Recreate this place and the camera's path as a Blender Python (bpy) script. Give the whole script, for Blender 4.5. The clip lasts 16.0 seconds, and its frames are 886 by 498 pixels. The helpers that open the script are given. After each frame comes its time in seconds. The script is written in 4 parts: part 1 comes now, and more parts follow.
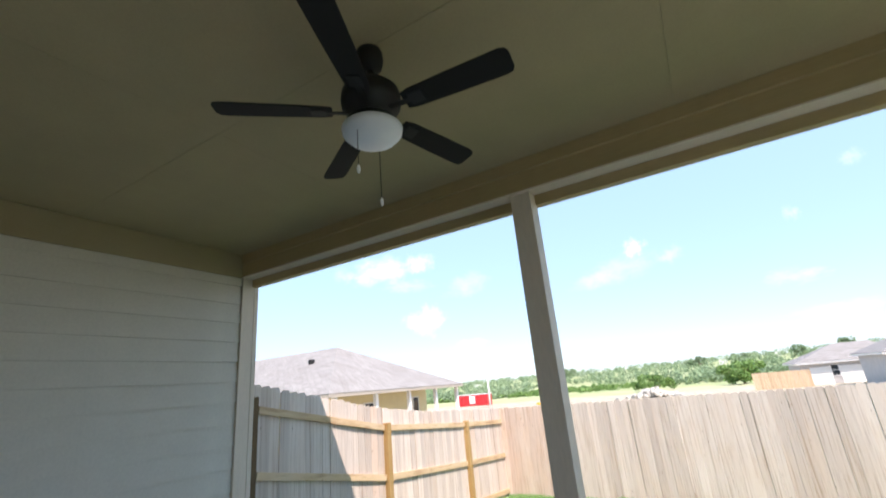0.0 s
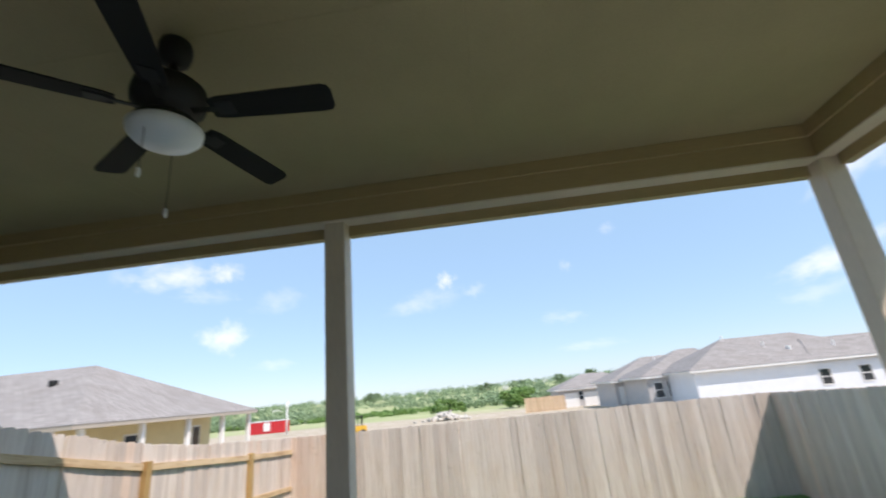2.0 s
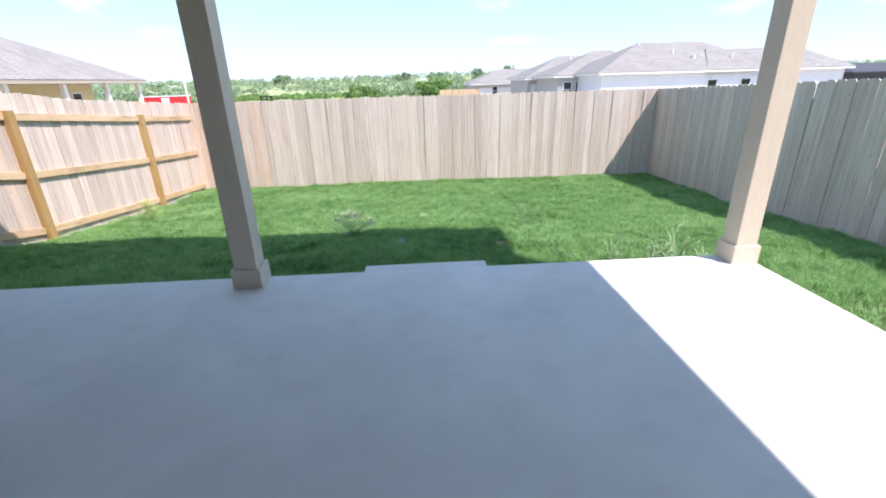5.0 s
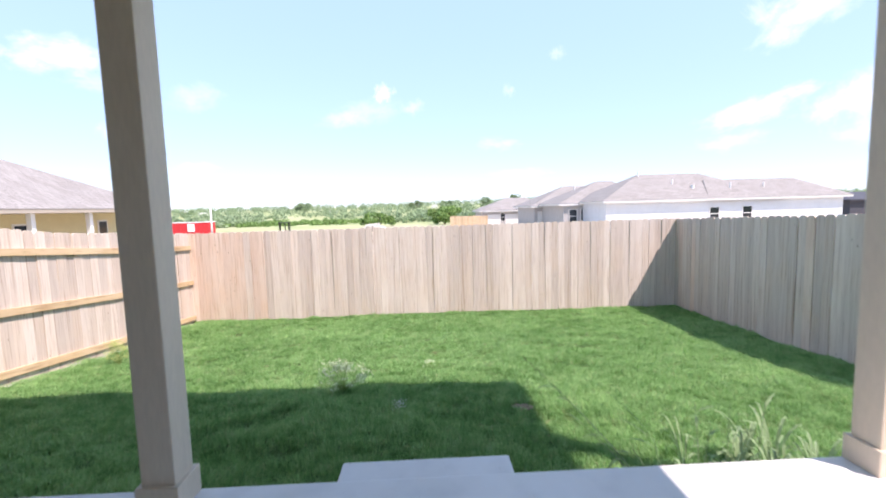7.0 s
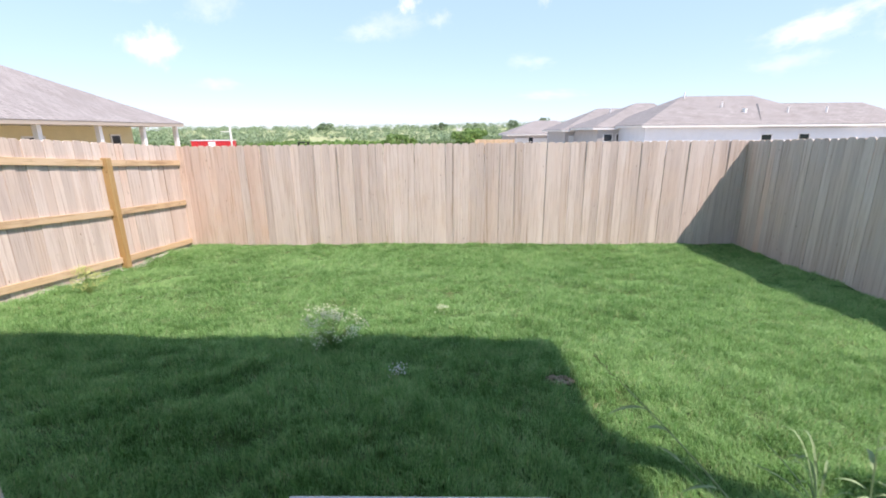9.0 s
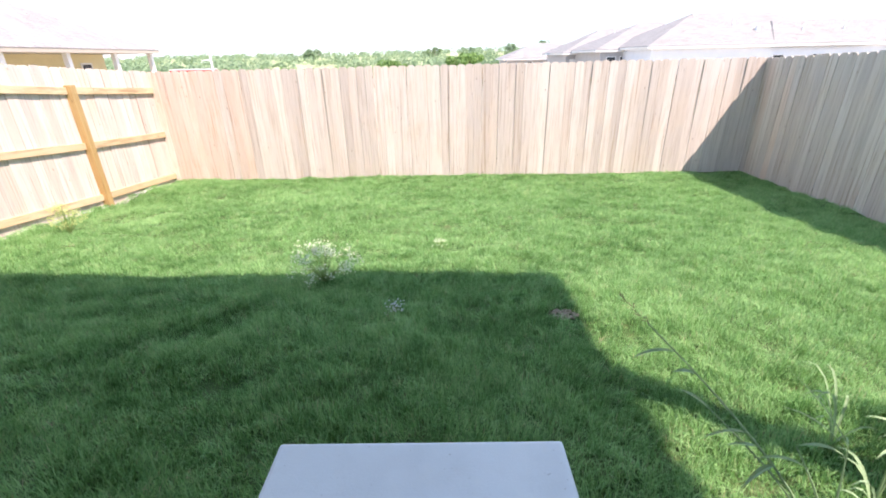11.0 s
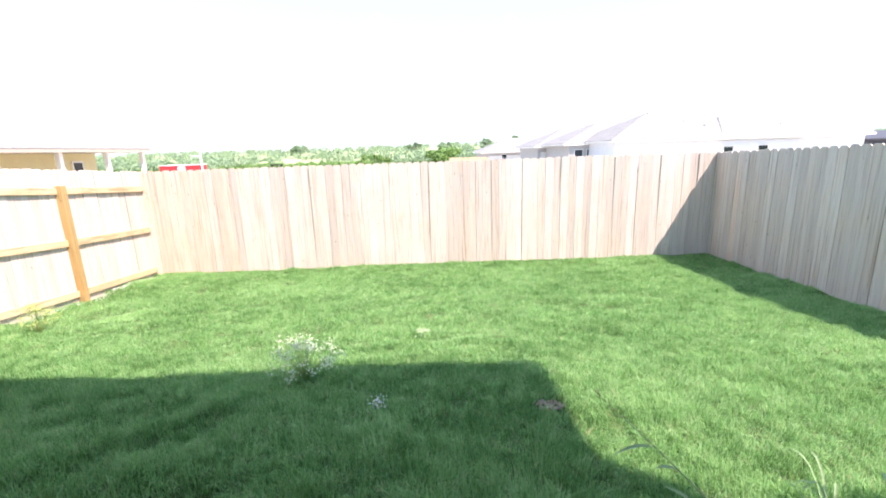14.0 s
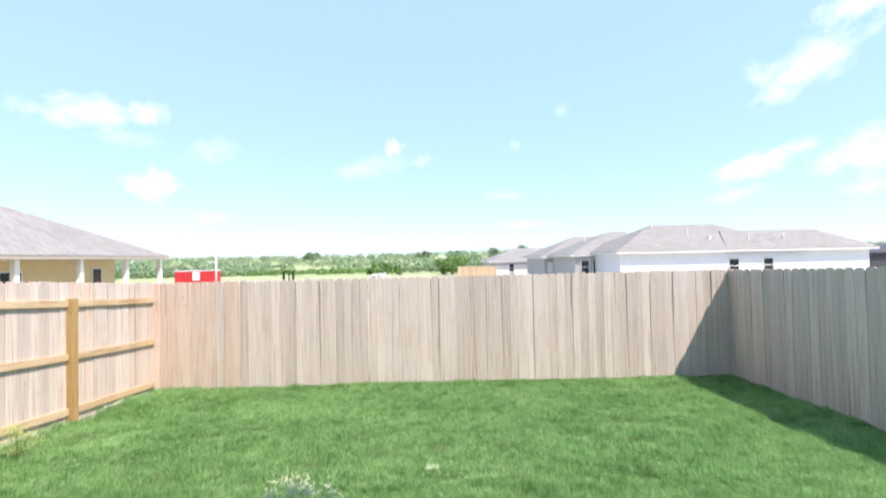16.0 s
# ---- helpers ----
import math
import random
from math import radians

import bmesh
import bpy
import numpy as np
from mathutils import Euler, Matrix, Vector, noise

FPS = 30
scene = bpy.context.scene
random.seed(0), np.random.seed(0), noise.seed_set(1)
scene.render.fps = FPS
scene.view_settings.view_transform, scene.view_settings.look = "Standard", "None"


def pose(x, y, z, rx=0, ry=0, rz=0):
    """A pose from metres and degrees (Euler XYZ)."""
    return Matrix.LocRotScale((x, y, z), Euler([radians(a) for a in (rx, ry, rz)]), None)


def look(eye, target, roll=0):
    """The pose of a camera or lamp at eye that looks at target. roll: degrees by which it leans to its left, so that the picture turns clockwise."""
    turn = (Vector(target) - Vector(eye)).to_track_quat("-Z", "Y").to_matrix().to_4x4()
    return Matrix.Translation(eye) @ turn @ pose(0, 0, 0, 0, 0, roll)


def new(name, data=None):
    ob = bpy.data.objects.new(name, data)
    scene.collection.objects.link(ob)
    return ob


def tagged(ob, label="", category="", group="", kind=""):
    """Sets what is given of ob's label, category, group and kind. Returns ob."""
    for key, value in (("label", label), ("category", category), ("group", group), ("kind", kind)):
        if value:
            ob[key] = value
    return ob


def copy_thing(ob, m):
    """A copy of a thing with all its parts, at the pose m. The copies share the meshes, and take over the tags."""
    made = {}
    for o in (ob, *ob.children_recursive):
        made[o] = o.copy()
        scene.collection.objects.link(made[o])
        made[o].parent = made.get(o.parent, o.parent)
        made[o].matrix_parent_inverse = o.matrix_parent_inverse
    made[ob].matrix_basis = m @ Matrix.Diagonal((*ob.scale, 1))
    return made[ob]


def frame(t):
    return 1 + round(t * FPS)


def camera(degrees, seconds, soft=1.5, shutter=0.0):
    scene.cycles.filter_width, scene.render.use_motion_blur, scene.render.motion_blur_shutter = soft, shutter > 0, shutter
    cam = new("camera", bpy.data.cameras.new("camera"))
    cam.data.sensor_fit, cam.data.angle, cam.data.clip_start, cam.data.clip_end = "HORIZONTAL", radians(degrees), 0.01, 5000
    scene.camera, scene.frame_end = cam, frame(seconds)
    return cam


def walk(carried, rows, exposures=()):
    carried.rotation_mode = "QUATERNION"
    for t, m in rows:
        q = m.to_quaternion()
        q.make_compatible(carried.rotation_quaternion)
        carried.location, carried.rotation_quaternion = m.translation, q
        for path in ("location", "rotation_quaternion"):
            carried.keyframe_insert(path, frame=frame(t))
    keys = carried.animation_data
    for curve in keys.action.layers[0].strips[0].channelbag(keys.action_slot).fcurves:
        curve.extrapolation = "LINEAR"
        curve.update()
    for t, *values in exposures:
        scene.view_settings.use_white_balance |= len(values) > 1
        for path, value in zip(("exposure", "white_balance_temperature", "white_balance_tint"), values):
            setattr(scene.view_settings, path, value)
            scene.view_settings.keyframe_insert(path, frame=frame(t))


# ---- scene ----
cam = camera(91.0, 16.0, soft=1.8, shutter=0.5)
PATH = [
    (0, (0.94, -3.109, 1.523), (0.009, -1.448, 2.134), -5.3),
    (0.5, (0.955, -3.119, 1.582), (0.072, -1.475, 2.301), -5.3),
    (1, (0.973, -3.134, 1.587), (0.248, -1.419, 2.318), -4.8),
    (1.5, (1.013, -3.138, 1.581), (0.575, -1.317, 2.282), -5.0),
    (2, (1.05, -3.124, 1.568), (0.889, -1.234, 2.201), -5.6),
    (2.5, (1.097, -3.108, 1.534), (1.158, -1.16, 1.984), -4.4),
    (3, (1.104, -3.059, 1.455), (1.151, -1.061, 1.405), -2.7),
    (3.5, (1.09, -3.024, 1.327), (1.097, -1.107, 0.758), -0.8),
    (3.7, (1.093, -3.021, 1.293), (1.153, -1.135, 0.628), -0.2),
    (5.8, (1.238, -2.787, 1.304), (1.324, -0.925, 0.578), -2.1),
    (6, (1.235, -2.677, 1.326), (1.300, -0.784, 0.681), -2.3),
    (6.5, (1.264, -2.480, 1.371), (1.296, -0.512, 1.019), -3.2),
    (7, (1.266, -2.121, 1.370), (1.338, -0.131, 1.181), -1.6),
    (7.5, (1.382, -1.756, 1.318), (1.345, 0.237, 1.149), -0.3),
    (8, (1.322, -1.417, 1.266), (1.313, 0.558, 0.950), 0.3),
    (8.5, (1.315, -1.198, 1.235), (1.307, 0.743, 0.754), 0.1),
    (9, (1.339, -1.013, 1.206), (1.302, 0.917, 0.684), -0.5),
    (9.5, (1.373, -0.856, 1.191), (1.265, 1.048, 0.590), -0.3),
    (9.7, (1.372, -0.830, 1.162), (1.262, 1.050, 0.490), -0.6),
    (11.8, (1.308, -0.806, 1.118), (1.324, 1.020, 0.302), -1.4),
    (12, (1.320, -0.810, 1.134), (1.331, 1.021, 0.328), -1.6),
    (12.5, (1.321, -0.831, 1.160), (1.335, 1.049, 0.477), -1.8),
    (13, (1.330, -0.850, 1.173), (1.368, 1.068, 0.606), -2.1),
    (13.5, (1.332, -0.859, 1.182), (1.380, 1.077, 0.685), -1.9),
    (14, (1.338, -0.863, 1.194), (1.403, 1.086, 0.750), -1.8),
    (14.5, (1.331, -0.865, 1.199), (1.404, 1.096, 0.812), -1.8),
    (15, (1.336, -0.864, 1.199), (1.426, 1.096, 0.812), -1.8),
    (15.5, (1.309, -0.818, 1.270), (1.377, 1.168, 1.042), -1.1),
    (16, (1.303, -0.767, 1.318), (1.347, 1.232, 1.360), -1.2),
]
walk(cam, [(t, look(eye, target, roll)) for t, eye, target, roll in PATH],
     exposures=[(t, stops, kelvin, tint) for t, stops, kelvin, tint in (
         (0, 1.32, 6950, 21), (0.5, 1.1, 6950, 21), (1.0, 1.02, 6950, 20), (1.5, 0.92, 7000, 20), (2.5, 0.72, 6650, 17), (3.0, 0.67, 6600, 17), (3.7, 0.70, 6550, 17),
         (5.8, 1.5, 6650, 23), (6.5, 1.48, 6800, 24), (7, 1.28, 6950, 27), (7.5, 1.12, 6950, 26), (8, 0.98, 6900, 25), (8.5, 0.95, 7000, 26), (9, 1.06, 7000, 26), (9.7, 1.18, 7050, 26),
         (11.8, 1.97, 7000, 25), (12.5, 2.08, 7000, 25), (13, 2.08, 7000, 25), (14, 1.86, 6950, 24), (14.5, 1.7, 6900, 22), (15, 1.55, 6900, 21), (15.5, 1.48, 6900, 20), (16, 1.22, 6850, 18))])

# ---- sky, sun ----
SUN_WAY = Vector((-0.555, 0.455, -1.0)).normalized()
world = bpy.data.worlds.new("sky")
scene.world = world
world.use_nodes = True
wn, wl = world.node_tree.nodes, world.node_tree.links
sky = wn.new("ShaderNodeTexSky")
sky.sky_type = "NISHITA"
sky.sun_disc = False
sky.sun_elevation = math.asin(-SUN_WAY.z)
sky.sun_rotation = math.atan2(-SUN_WAY.x, -SUN_WAY.y)
sky.air_density, sky.dust_density, sky.ozone_density = 1.0, 0.15, 2.5
haze = wn.new("ShaderNodeMix")
haze.data_type = "RGBA"
haze.inputs[0].default_value = 0.74
haze.inputs[7].default_value = (1.62, 2.75, 3.95, 1)
wl.new(sky.outputs[0], haze.inputs[6])
wl.new(haze.outputs[2], wn["Background"].inputs[0])
wn["Background"].inputs[1].default_value = 0.141
lamp = bpy.data.lights.new("sun", "SUN")
lamp.energy, lamp.angle, lamp.color = 3.05, radians(0.53), (1.0, 0.965, 0.91)
sun = new("sun", lamp)
sun.matrix_world = look((20, -20, 30), Vector((20, -20, 30)) + SUN_WAY)


# ---- materials ----
class Nodes:
    """A small builder for procedural materials in object space."""

    def __init__(self, name, rough=0.7, metal=0.0, spec=0.5):
        self.mat = bpy.data.materials.new(name)
        self.mat.use_nodes = True
        self.n, self.l = self.mat.node_tree.nodes, self.mat.node_tree.links
        self.b = self.n["Principled BSDF"]
        self.b.inputs["Roughness"].default_value = rough
        self.b.inputs["Metallic"].default_value = metal
        self.b.inputs["Specular IOR Level"].default_value = spec
        self.co = self.n.new("ShaderNodeTexCoord").outputs["Object"]

    def scaled(self, sx, sy, sz, src=None):
        m = self.n.new("ShaderNodeMapping")
        m.inputs["Scale"].default_value = (sx, sy, sz)
        self.l.new(src or self.co, m.inputs[0])
        return m.outputs[0]

    def noise(self, scale, detail=4, vec=None, rough=0.55):
        t = self.n.new("ShaderNodeTexNoise")
        t.inputs["Scale"].default_value, t.inputs["Detail"].default_value = scale, detail
        t.inputs["Roughness"].default_value = rough
        self.l.new(vec or self.co, t.inputs["Vector"])
        return t.outputs["Fac"]

    def ramp(self, fac, stops):
        r = self.n.new("ShaderNodeValToRGB")
        e = r.color_ramp.elements
        while len(e) < len(stops):
            e.new(0.5)
        for el, (p, c) in zip(e, stops):
            el.position, el.color = p, (*c, 1)
        self.l.new(fac, r.inputs[0])
        return r.outputs[0]

    def mix(self, a, b, fac, kind="MIX"):
        m = self.n.new("ShaderNodeMix")
        m.data_type, m.blend_type = "RGBA", kind
        for sock, v in ((m.inputs[6], a), (m.inputs[7], b), (m.inputs[0], fac)):
            if isinstance(v, bpy.types.NodeSocket):
                self.l.new(v, sock)
            elif isinstance(v, tuple):
                sock.default_value = (*v, 1)
            else:
                sock.default_value = v
        return m.outputs[2]

    def math(self, op, a, b=0.0):
        m = self.n.new("ShaderNodeMath")
        m.operation = op
        for sock, v in ((m.inputs[0], a), (m.inputs[1], b)):
            if isinstance(v, bpy.types.NodeSocket):
                self.l.new(v, sock)
            else:
                sock.default_value = v
        return m.outputs[0]

    def random(self):
        return self.n.new("ShaderNodeObjectInfo").outputs["Random"]

    def island(self):
        return self.n.new("ShaderNodeNewGeometry").outputs["Random Per Island"]

    def bump(self, height, strength=0.3, dist=0.01):
        b = self.n.new("ShaderNodeBump")
        b.inputs["Strength"].default_value, b.inputs["Distance"].default_value = strength, dist
        self.l.new(height, b.inputs["Height"])
        self.l.new(b.outputs[0], self.b.inputs["Normal"])

    def color(self, c):
        if isinstance(c, tuple):
            self.b.inputs["Base Color"].default_value = (*c, 1)
        else:
            self.l.new(c, self.b.inputs["Base Color"])
        return self

    def rough(self, fac):
        self.l.new(fac, self.b.inputs["Roughness"])


def painted(name, c, rough=0.6, grain=60, streak=(1, 1, 1), vary=0.10, strength=0.15):
    m = Nodes(name, rough)
    big = m.noise(1.6, 3, m.scaled(*streak))
    fine = m.noise(grain, 4, m.scaled(*streak))
    lo, hi = tuple(v * (1 - vary) for v in c), tuple(min(1, v * (1 + vary)) for v in c)
    col = m.mix(m.ramp(big, [(0.3, lo), (0.7, hi)]), m.ramp(fine, [(0.35, tuple(v * 0.9 for v in c)), (0.65, hi)]), 0.35)
    m.color(col)
    m.bump(fine, strength, 0.002)
    return m.mat


def weathered_wood(name, lo, hi, warm, warm_amount=0.35, grain=(26, 26, 1.3)):
    m = Nodes(name, 0.82, spec=0.25)
    rnd = m.random()
    shift = m.n.new("ShaderNodeVectorMath")
    shift.operation = "ADD"
    comb = m.n.new("ShaderNodeCombineXYZ")
    for k in range(3):
        m.l.new(m.math("MULTIPLY", rnd, 37.0 + 11 * k), comb.inputs[k])
    m.l.new(m.co, shift.inputs[0])
    m.l.new(comb.outputs[0], shift.inputs[1])
    here = shift.outputs[0]
    fibre = m.noise(1.0, 5, m.scaled(grain[0] * 3, grain[1] * 3, grain[2] * 1.6, here), 0.65)
    band = m.noise(1.0, 3, m.scaled(grain[0] * 0.6, grain[1] * 0.6, grain[2] * 0.5, here))
    stain = m.noise(1.7, 4, here)
    tone = m.mix(lo, hi, m.ramp(m.math("ADD", m.math("MULTIPLY", rnd, 0.60), m.math("MULTIPLY", band, 0.55)), [(0.15, (0, 0, 0)), (0.85, (1, 1, 1))]))
    tone = m.mix(tone, warm, m.math("MULTIPLY", m.ramp(stain, [(0.42, (0, 0, 0)), (0.68, (1, 1, 1))]), warm_amount))
    tone = m.mix(tone, (0.72, 0.68, 0.64), m.ramp(fibre, [(0.30, (1, 1, 1)), (0.48, (0, 0, 0))]), "MULTIPLY")
    streak = m.noise(1.0, 4, m.scaled(grain[0] * 1.5, grain[1] * 1.5, grain[2] * 0.55, here), 0.55)
    tone = m.mix(tone, (0.72, 0.64, 0.58), m.ramp(streak, [(0.54, (0, 0, 0)), (0.70, (0.9, 0.9, 0.9))]), "MULTIPLY")
    knots = m.n.new("ShaderNodeTexVoronoi")
    knots.inputs["Scale"].default_value = 1.0
    m.l.new(m.scaled(9, 9, 3.4, here), knots.inputs["Vector"])
    tone = m.mix(tone, (0.12, 0.07, 0.04), m.ramp(knots.outputs["Distance"], [(0.03, (0.7, 0.7, 0.7)), (0.085, (0, 0, 0))]))
    m.color(tone)
    m.bump(fibre, 0.35, 0.003)
    return m.mat


def concrete(name, c):
    m = Nodes(name, 0.75, spec=0.35)
    big, mid, fine = m.noise(0.9, 4), m.noise(5, 5), m.noise(140, 3)
    col = m.ramp(big, [(0.3, tuple(v * 0.86 for v in c)), (0.7, tuple(v * 1.06 for v in c))])
    col = m.mix(col, tuple(v * 0.8 for v in c), m.ramp(mid, [(0.5, (0, 0, 0)), (0.75, (0.45, 0.45, 0.45))]))
    specks = m.noise(55, 2)
    col = m.mix(col, (0.28, 0.22, 0.17), m.math("MULTIPLY", m.ramp(specks, [(0.70, (0, 0, 0)), (0.76, (1, 1, 1))]), m.ramp(mid, [(0.5, (0, 0, 0)), (0.62, (0.8, 0.8, 0.8))])))
    m.color(col)
    m.bump(m.math("ADD", fine, m.math("MULTIPLY", mid, 1.5)), 0.2, 0.003)
    return m.mat


def leafy(name, lo, hi, big=0.6, translucent=0.35, rough=0.55):
    m = Nodes(name, rough, spec=0.25)
    patch = m.noise(big, 4)
    fine = m.noise(big * 9, 3)
    f = m.math("ADD", m.math("MULTIPLY", m.island(), 0.55), m.math("ADD", m.math("ADD", 0.04, m.math("MULTIPLY", patch, 0.47)), m.math("MULTIPLY", fine, 0.3)))
    col = m.ramp(f, [(0.35, lo), (1.0, hi)])
    m.color(col)
    t = m.n.new("ShaderNodeBsdfTranslucent")
    m.l.new(col, t.inputs[0])
    mixer = m.n.new("ShaderNodeMixShader")
    mixer.inputs[0].default_value = translucent
    m.l.new(m.b.outputs[0], mixer.inputs[1])
    m.l.new(t.outputs[0], mixer.inputs[2])
    m.l.new(mixer.outputs[0], m.n["Material Output"].inputs[0])
    return m.mat


def shingled(name, lo, hi, scale=1.0):
    m = Nodes(name, 0.9, spec=0.2)
    br = m.n.new("ShaderNodeTexBrick")
    br.inputs["Color1"].default_value, br.inputs["Color2"].default_value = (*lo, 1), (*hi, 1)
    br.inputs["Mortar"].default_value = (*[v * 0.55 for v in lo], 1)
    br.inputs["Scale"].default_value = scale
    br.inputs["Mortar Size"].default_value = 0.012
    br.inputs["Brick Width"].default_value, br.inputs["Row Height"].default_value = 0.5, 0.2
    m.l.new(m.co, br.inputs["Vector"])
    blot = m.noise(0.8, 4)
    m.color(m.mix(br.outputs[0], (0.82, 0.79, 0.76), m.ramp(blot, [(0.3, (0, 0, 0)), (0.7, (0.5, 0.5, 0.5))]), "MULTIPLY"))
    m.bump(m.noise(60, 3), 0.3, 0.004)
    return m.mat


def plain(name, c, rough=0.5, metal=0.0, grain=40):
    m = Nodes(name, rough, metal)
    f = m.noise(grain, 3)
    m.color(m.ramp(f, [(0.3, tuple(v * 0.88 for v in c)), (0.7, tuple(min(1, v * 1.08) for v in c))]))
    return m.mat


M_SIDING = painted("painted_siding", (0.56, 0.525, 0.445), 0.62, 45, (1, 0.15, 1))
M_TRIM = painted("painted_trim", (0.65, 0.55, 0.44), 0.55, 70, (1, 1, 0.2))
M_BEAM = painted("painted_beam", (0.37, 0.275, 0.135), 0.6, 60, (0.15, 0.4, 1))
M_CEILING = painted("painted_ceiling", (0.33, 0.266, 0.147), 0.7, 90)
M_SLAB = concrete("concrete", (0.74, 0.73, 0.725))
M_PICKET = weathered_wood("weathered_cedar", (0.47, 0.39, 0.34), (0.69, 0.60, 0.53), (0.63, 0.495, 0.39), 0.45)
M_PICKET_WARM = weathered_wood("orange_cedar", (0.58, 0.445, 0.37), (0.69, 0.56, 0.47), (0.63, 0.43, 0.31), 0.45)
M_RAIL = weathered_wood("treated_pine_rail", (0.52, 0.37, 0.22), (0.66, 0.50, 0.33), (0.55, 0.35, 0.16), 0.35, (1.3, 26, 26))
M_POST = weathered_wood("treated_pine_post", (0.34, 0.215, 0.085), (0.46, 0.305, 0.135), (0.36, 0.2, 0.06), 0.5)
M_DARKPOST = weathered_wood("dark_stained_post", (0.10, 0.065, 0.035), (0.17, 0.11, 0.06), (0.12, 0.07, 0.03), 0.5)


def lawn_material():
    m = Nodes("lawn_blades", 0.7, spec=0.05)
    isl = m.island()
    patch, spots = m.noise(0.7, 4), m.noise(6.5, 5)
    f = m.math("ADD", m.math("MULTIPLY", isl, 0.32), m.math("ADD", m.math("ADD", 0.04, m.math("MULTIPLY", patch, 0.47)), m.math("MULTIPLY", spots, 0.60)))
    col = m.ramp(f, [(0.50, (0.095, 0.22, 0.062)), (0.71, (0.245, 0.46, 0.165)), (0.95, (0.44, 0.645, 0.30))])
    straw = m.math("MULTIPLY", m.math("GREATER_THAN", m.math("FRACT", m.math("MULTIPLY", isl, 57.0)), 0.945), m.ramp(spots, [(0.45, (0.15, 0.15, 0.15)), (0.62, (1, 1, 1))]))
    col = m.mix(col, (0.50, 0.44, 0.27), straw)
    m.color(col)
    t = m.n.new("ShaderNodeBsdfTranslucent")
    m.l.new(col, t.inputs[0])
    mixer = m.n.new("ShaderNodeMixShader")
    mixer.inputs[0].default_value = 0.45
    m.l.new(m.b.outputs[0], mixer.inputs[1])
    m.l.new(t.outputs[0], mixer.inputs[2])
    m.l.new(mixer.outputs[0], m.n["Material Output"].inputs[0])
    return m.mat


M_GRASS = lawn_material()
M_WEED = leafy("weed_leaves", (0.12, 0.22, 0.06), (0.36, 0.46, 0.17), 3.0, 0.3)
M_COARSE = leafy("coarse_grass_leaves", (0.21, 0.33, 0.16), (0.48, 0.60, 0.36), 3.0, 0.3)
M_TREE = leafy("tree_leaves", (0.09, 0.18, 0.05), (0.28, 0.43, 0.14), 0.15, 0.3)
# leaf greens paled and greyed to put the haze of distance into the colour
M_HAZED_TREE = leafy("far_leaves_with_haze", (0.19, 0.27, 0.16), (0.30, 0.40, 0.23), 0.02, 0.25)
M_PETAL = plain("white_petals", (0.74, 0.79, 0.56), 0.6)
M_BUD = plain("yellow_green_buds", (0.52, 0.56, 0.20), 0.6)
M_BARK = plain("bark", (0.16, 0.12, 0.08), 0.9)
M_BLACK = plain("black_bronze_metal", (0.0045, 0.004, 0.004), 0.65, 0.0)
M_BLADE = painted("dark_fan_blade", (0.0045, 0.0036, 0.0034), 0.92, 30, (0.2, 1, 1), 0.2)
M_SHINGLE = shingled("grey_shingles", (0.278, 0.261, 0.25), (0.35, 0.33, 0.316))
M_WRAP = painted("white_house_wrap", (0.74, 0.76, 0.80), 0.5, 12, (1, 1, 1), 0.05)
M_YELLOW = painted("pale_yellow_siding", (0.70, 0.60, 0.34), 0.6, 20, (0.2, 1, 1), 0.06)
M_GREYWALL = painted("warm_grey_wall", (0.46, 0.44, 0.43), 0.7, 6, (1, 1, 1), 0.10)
M_WHITE = painted("white_paint", (0.78, 0.77, 0.75), 0.5, 30, (1, 1, 1), 0.04)
M_EAVE = painted("tan_eave_paint", (0.40, 0.35, 0.29), 0.55, 30, (1, 1, 1), 0.05)
M_RED = painted("red_painted_steel", (0.55, 0.03, 0.035), 0.45, 12, (1, 1, 0.2), 0.12)
M_MACHINE = painted("yellow_machine_paint", (0.65, 0.38, 0.04), 0.45, 12)
M_DARKWALL = painted("dark_slate_wall", (0.06, 0.06, 0.075), 0.7, 8)
M_NEWFENCE = weathered_wood("new_cedar", (0.52, 0.37, 0.24), (0.66, 0.50, 0.34), (0.58, 0.40, 0.24), 0.3)
M_RUBBLE = plain("limestone_rubble", (0.50, 0.47, 0.42), 0.9, 0.0, 5)
M_RUBBER = plain("black_rubber", (0.02, 0.02, 0.02), 0.8)

g = Nodes("frosted_glass_bowl", 0.35)
g.color(g.ramp(g.noise(9, 2), [(0.2, (0.62, 0.65, 0.66)), (0.8, (0.70, 0.72, 0.72))]))
g.b.inputs["Subsurface Weight"].default_value = 0.4
g.b.inputs["Subsurface Radius"].default_value = (0.02, 0.02, 0.02)
M_BOWL = g.mat
g = Nodes("window_glass", 0.05, spec=0.6)
g.color((0.03, 0.035, 0.04))
M_PANE = g.mat

# ground: lawn soil in the yard, pale dry field beyond
g = Nodes("ground_soil_and_field", 0.95, spec=0.1)
sep = g.n.new("ShaderNodeSeparateXYZ")
g.l.new(g.co, sep.inputs[0])
far = g.noise(0.02, 5)
mid = g.noise(0.3, 4)
field = g.ramp(g.math("ADD", g.math("MULTIPLY", far, 0.7), g.math("MULTIPLY", mid, 0.3)),
               [(0.34, (0.25, 0.32, 0.14)), (0.48, (0.36, 0.40, 0.21)), (0.64, (0.47, 0.46, 0.29))])
dirt = g.ramp(g.noise(0.8, 5), [(0.3, (0.36, 0.30, 0.22)), (0.7, (0.52, 0.46, 0.37))])
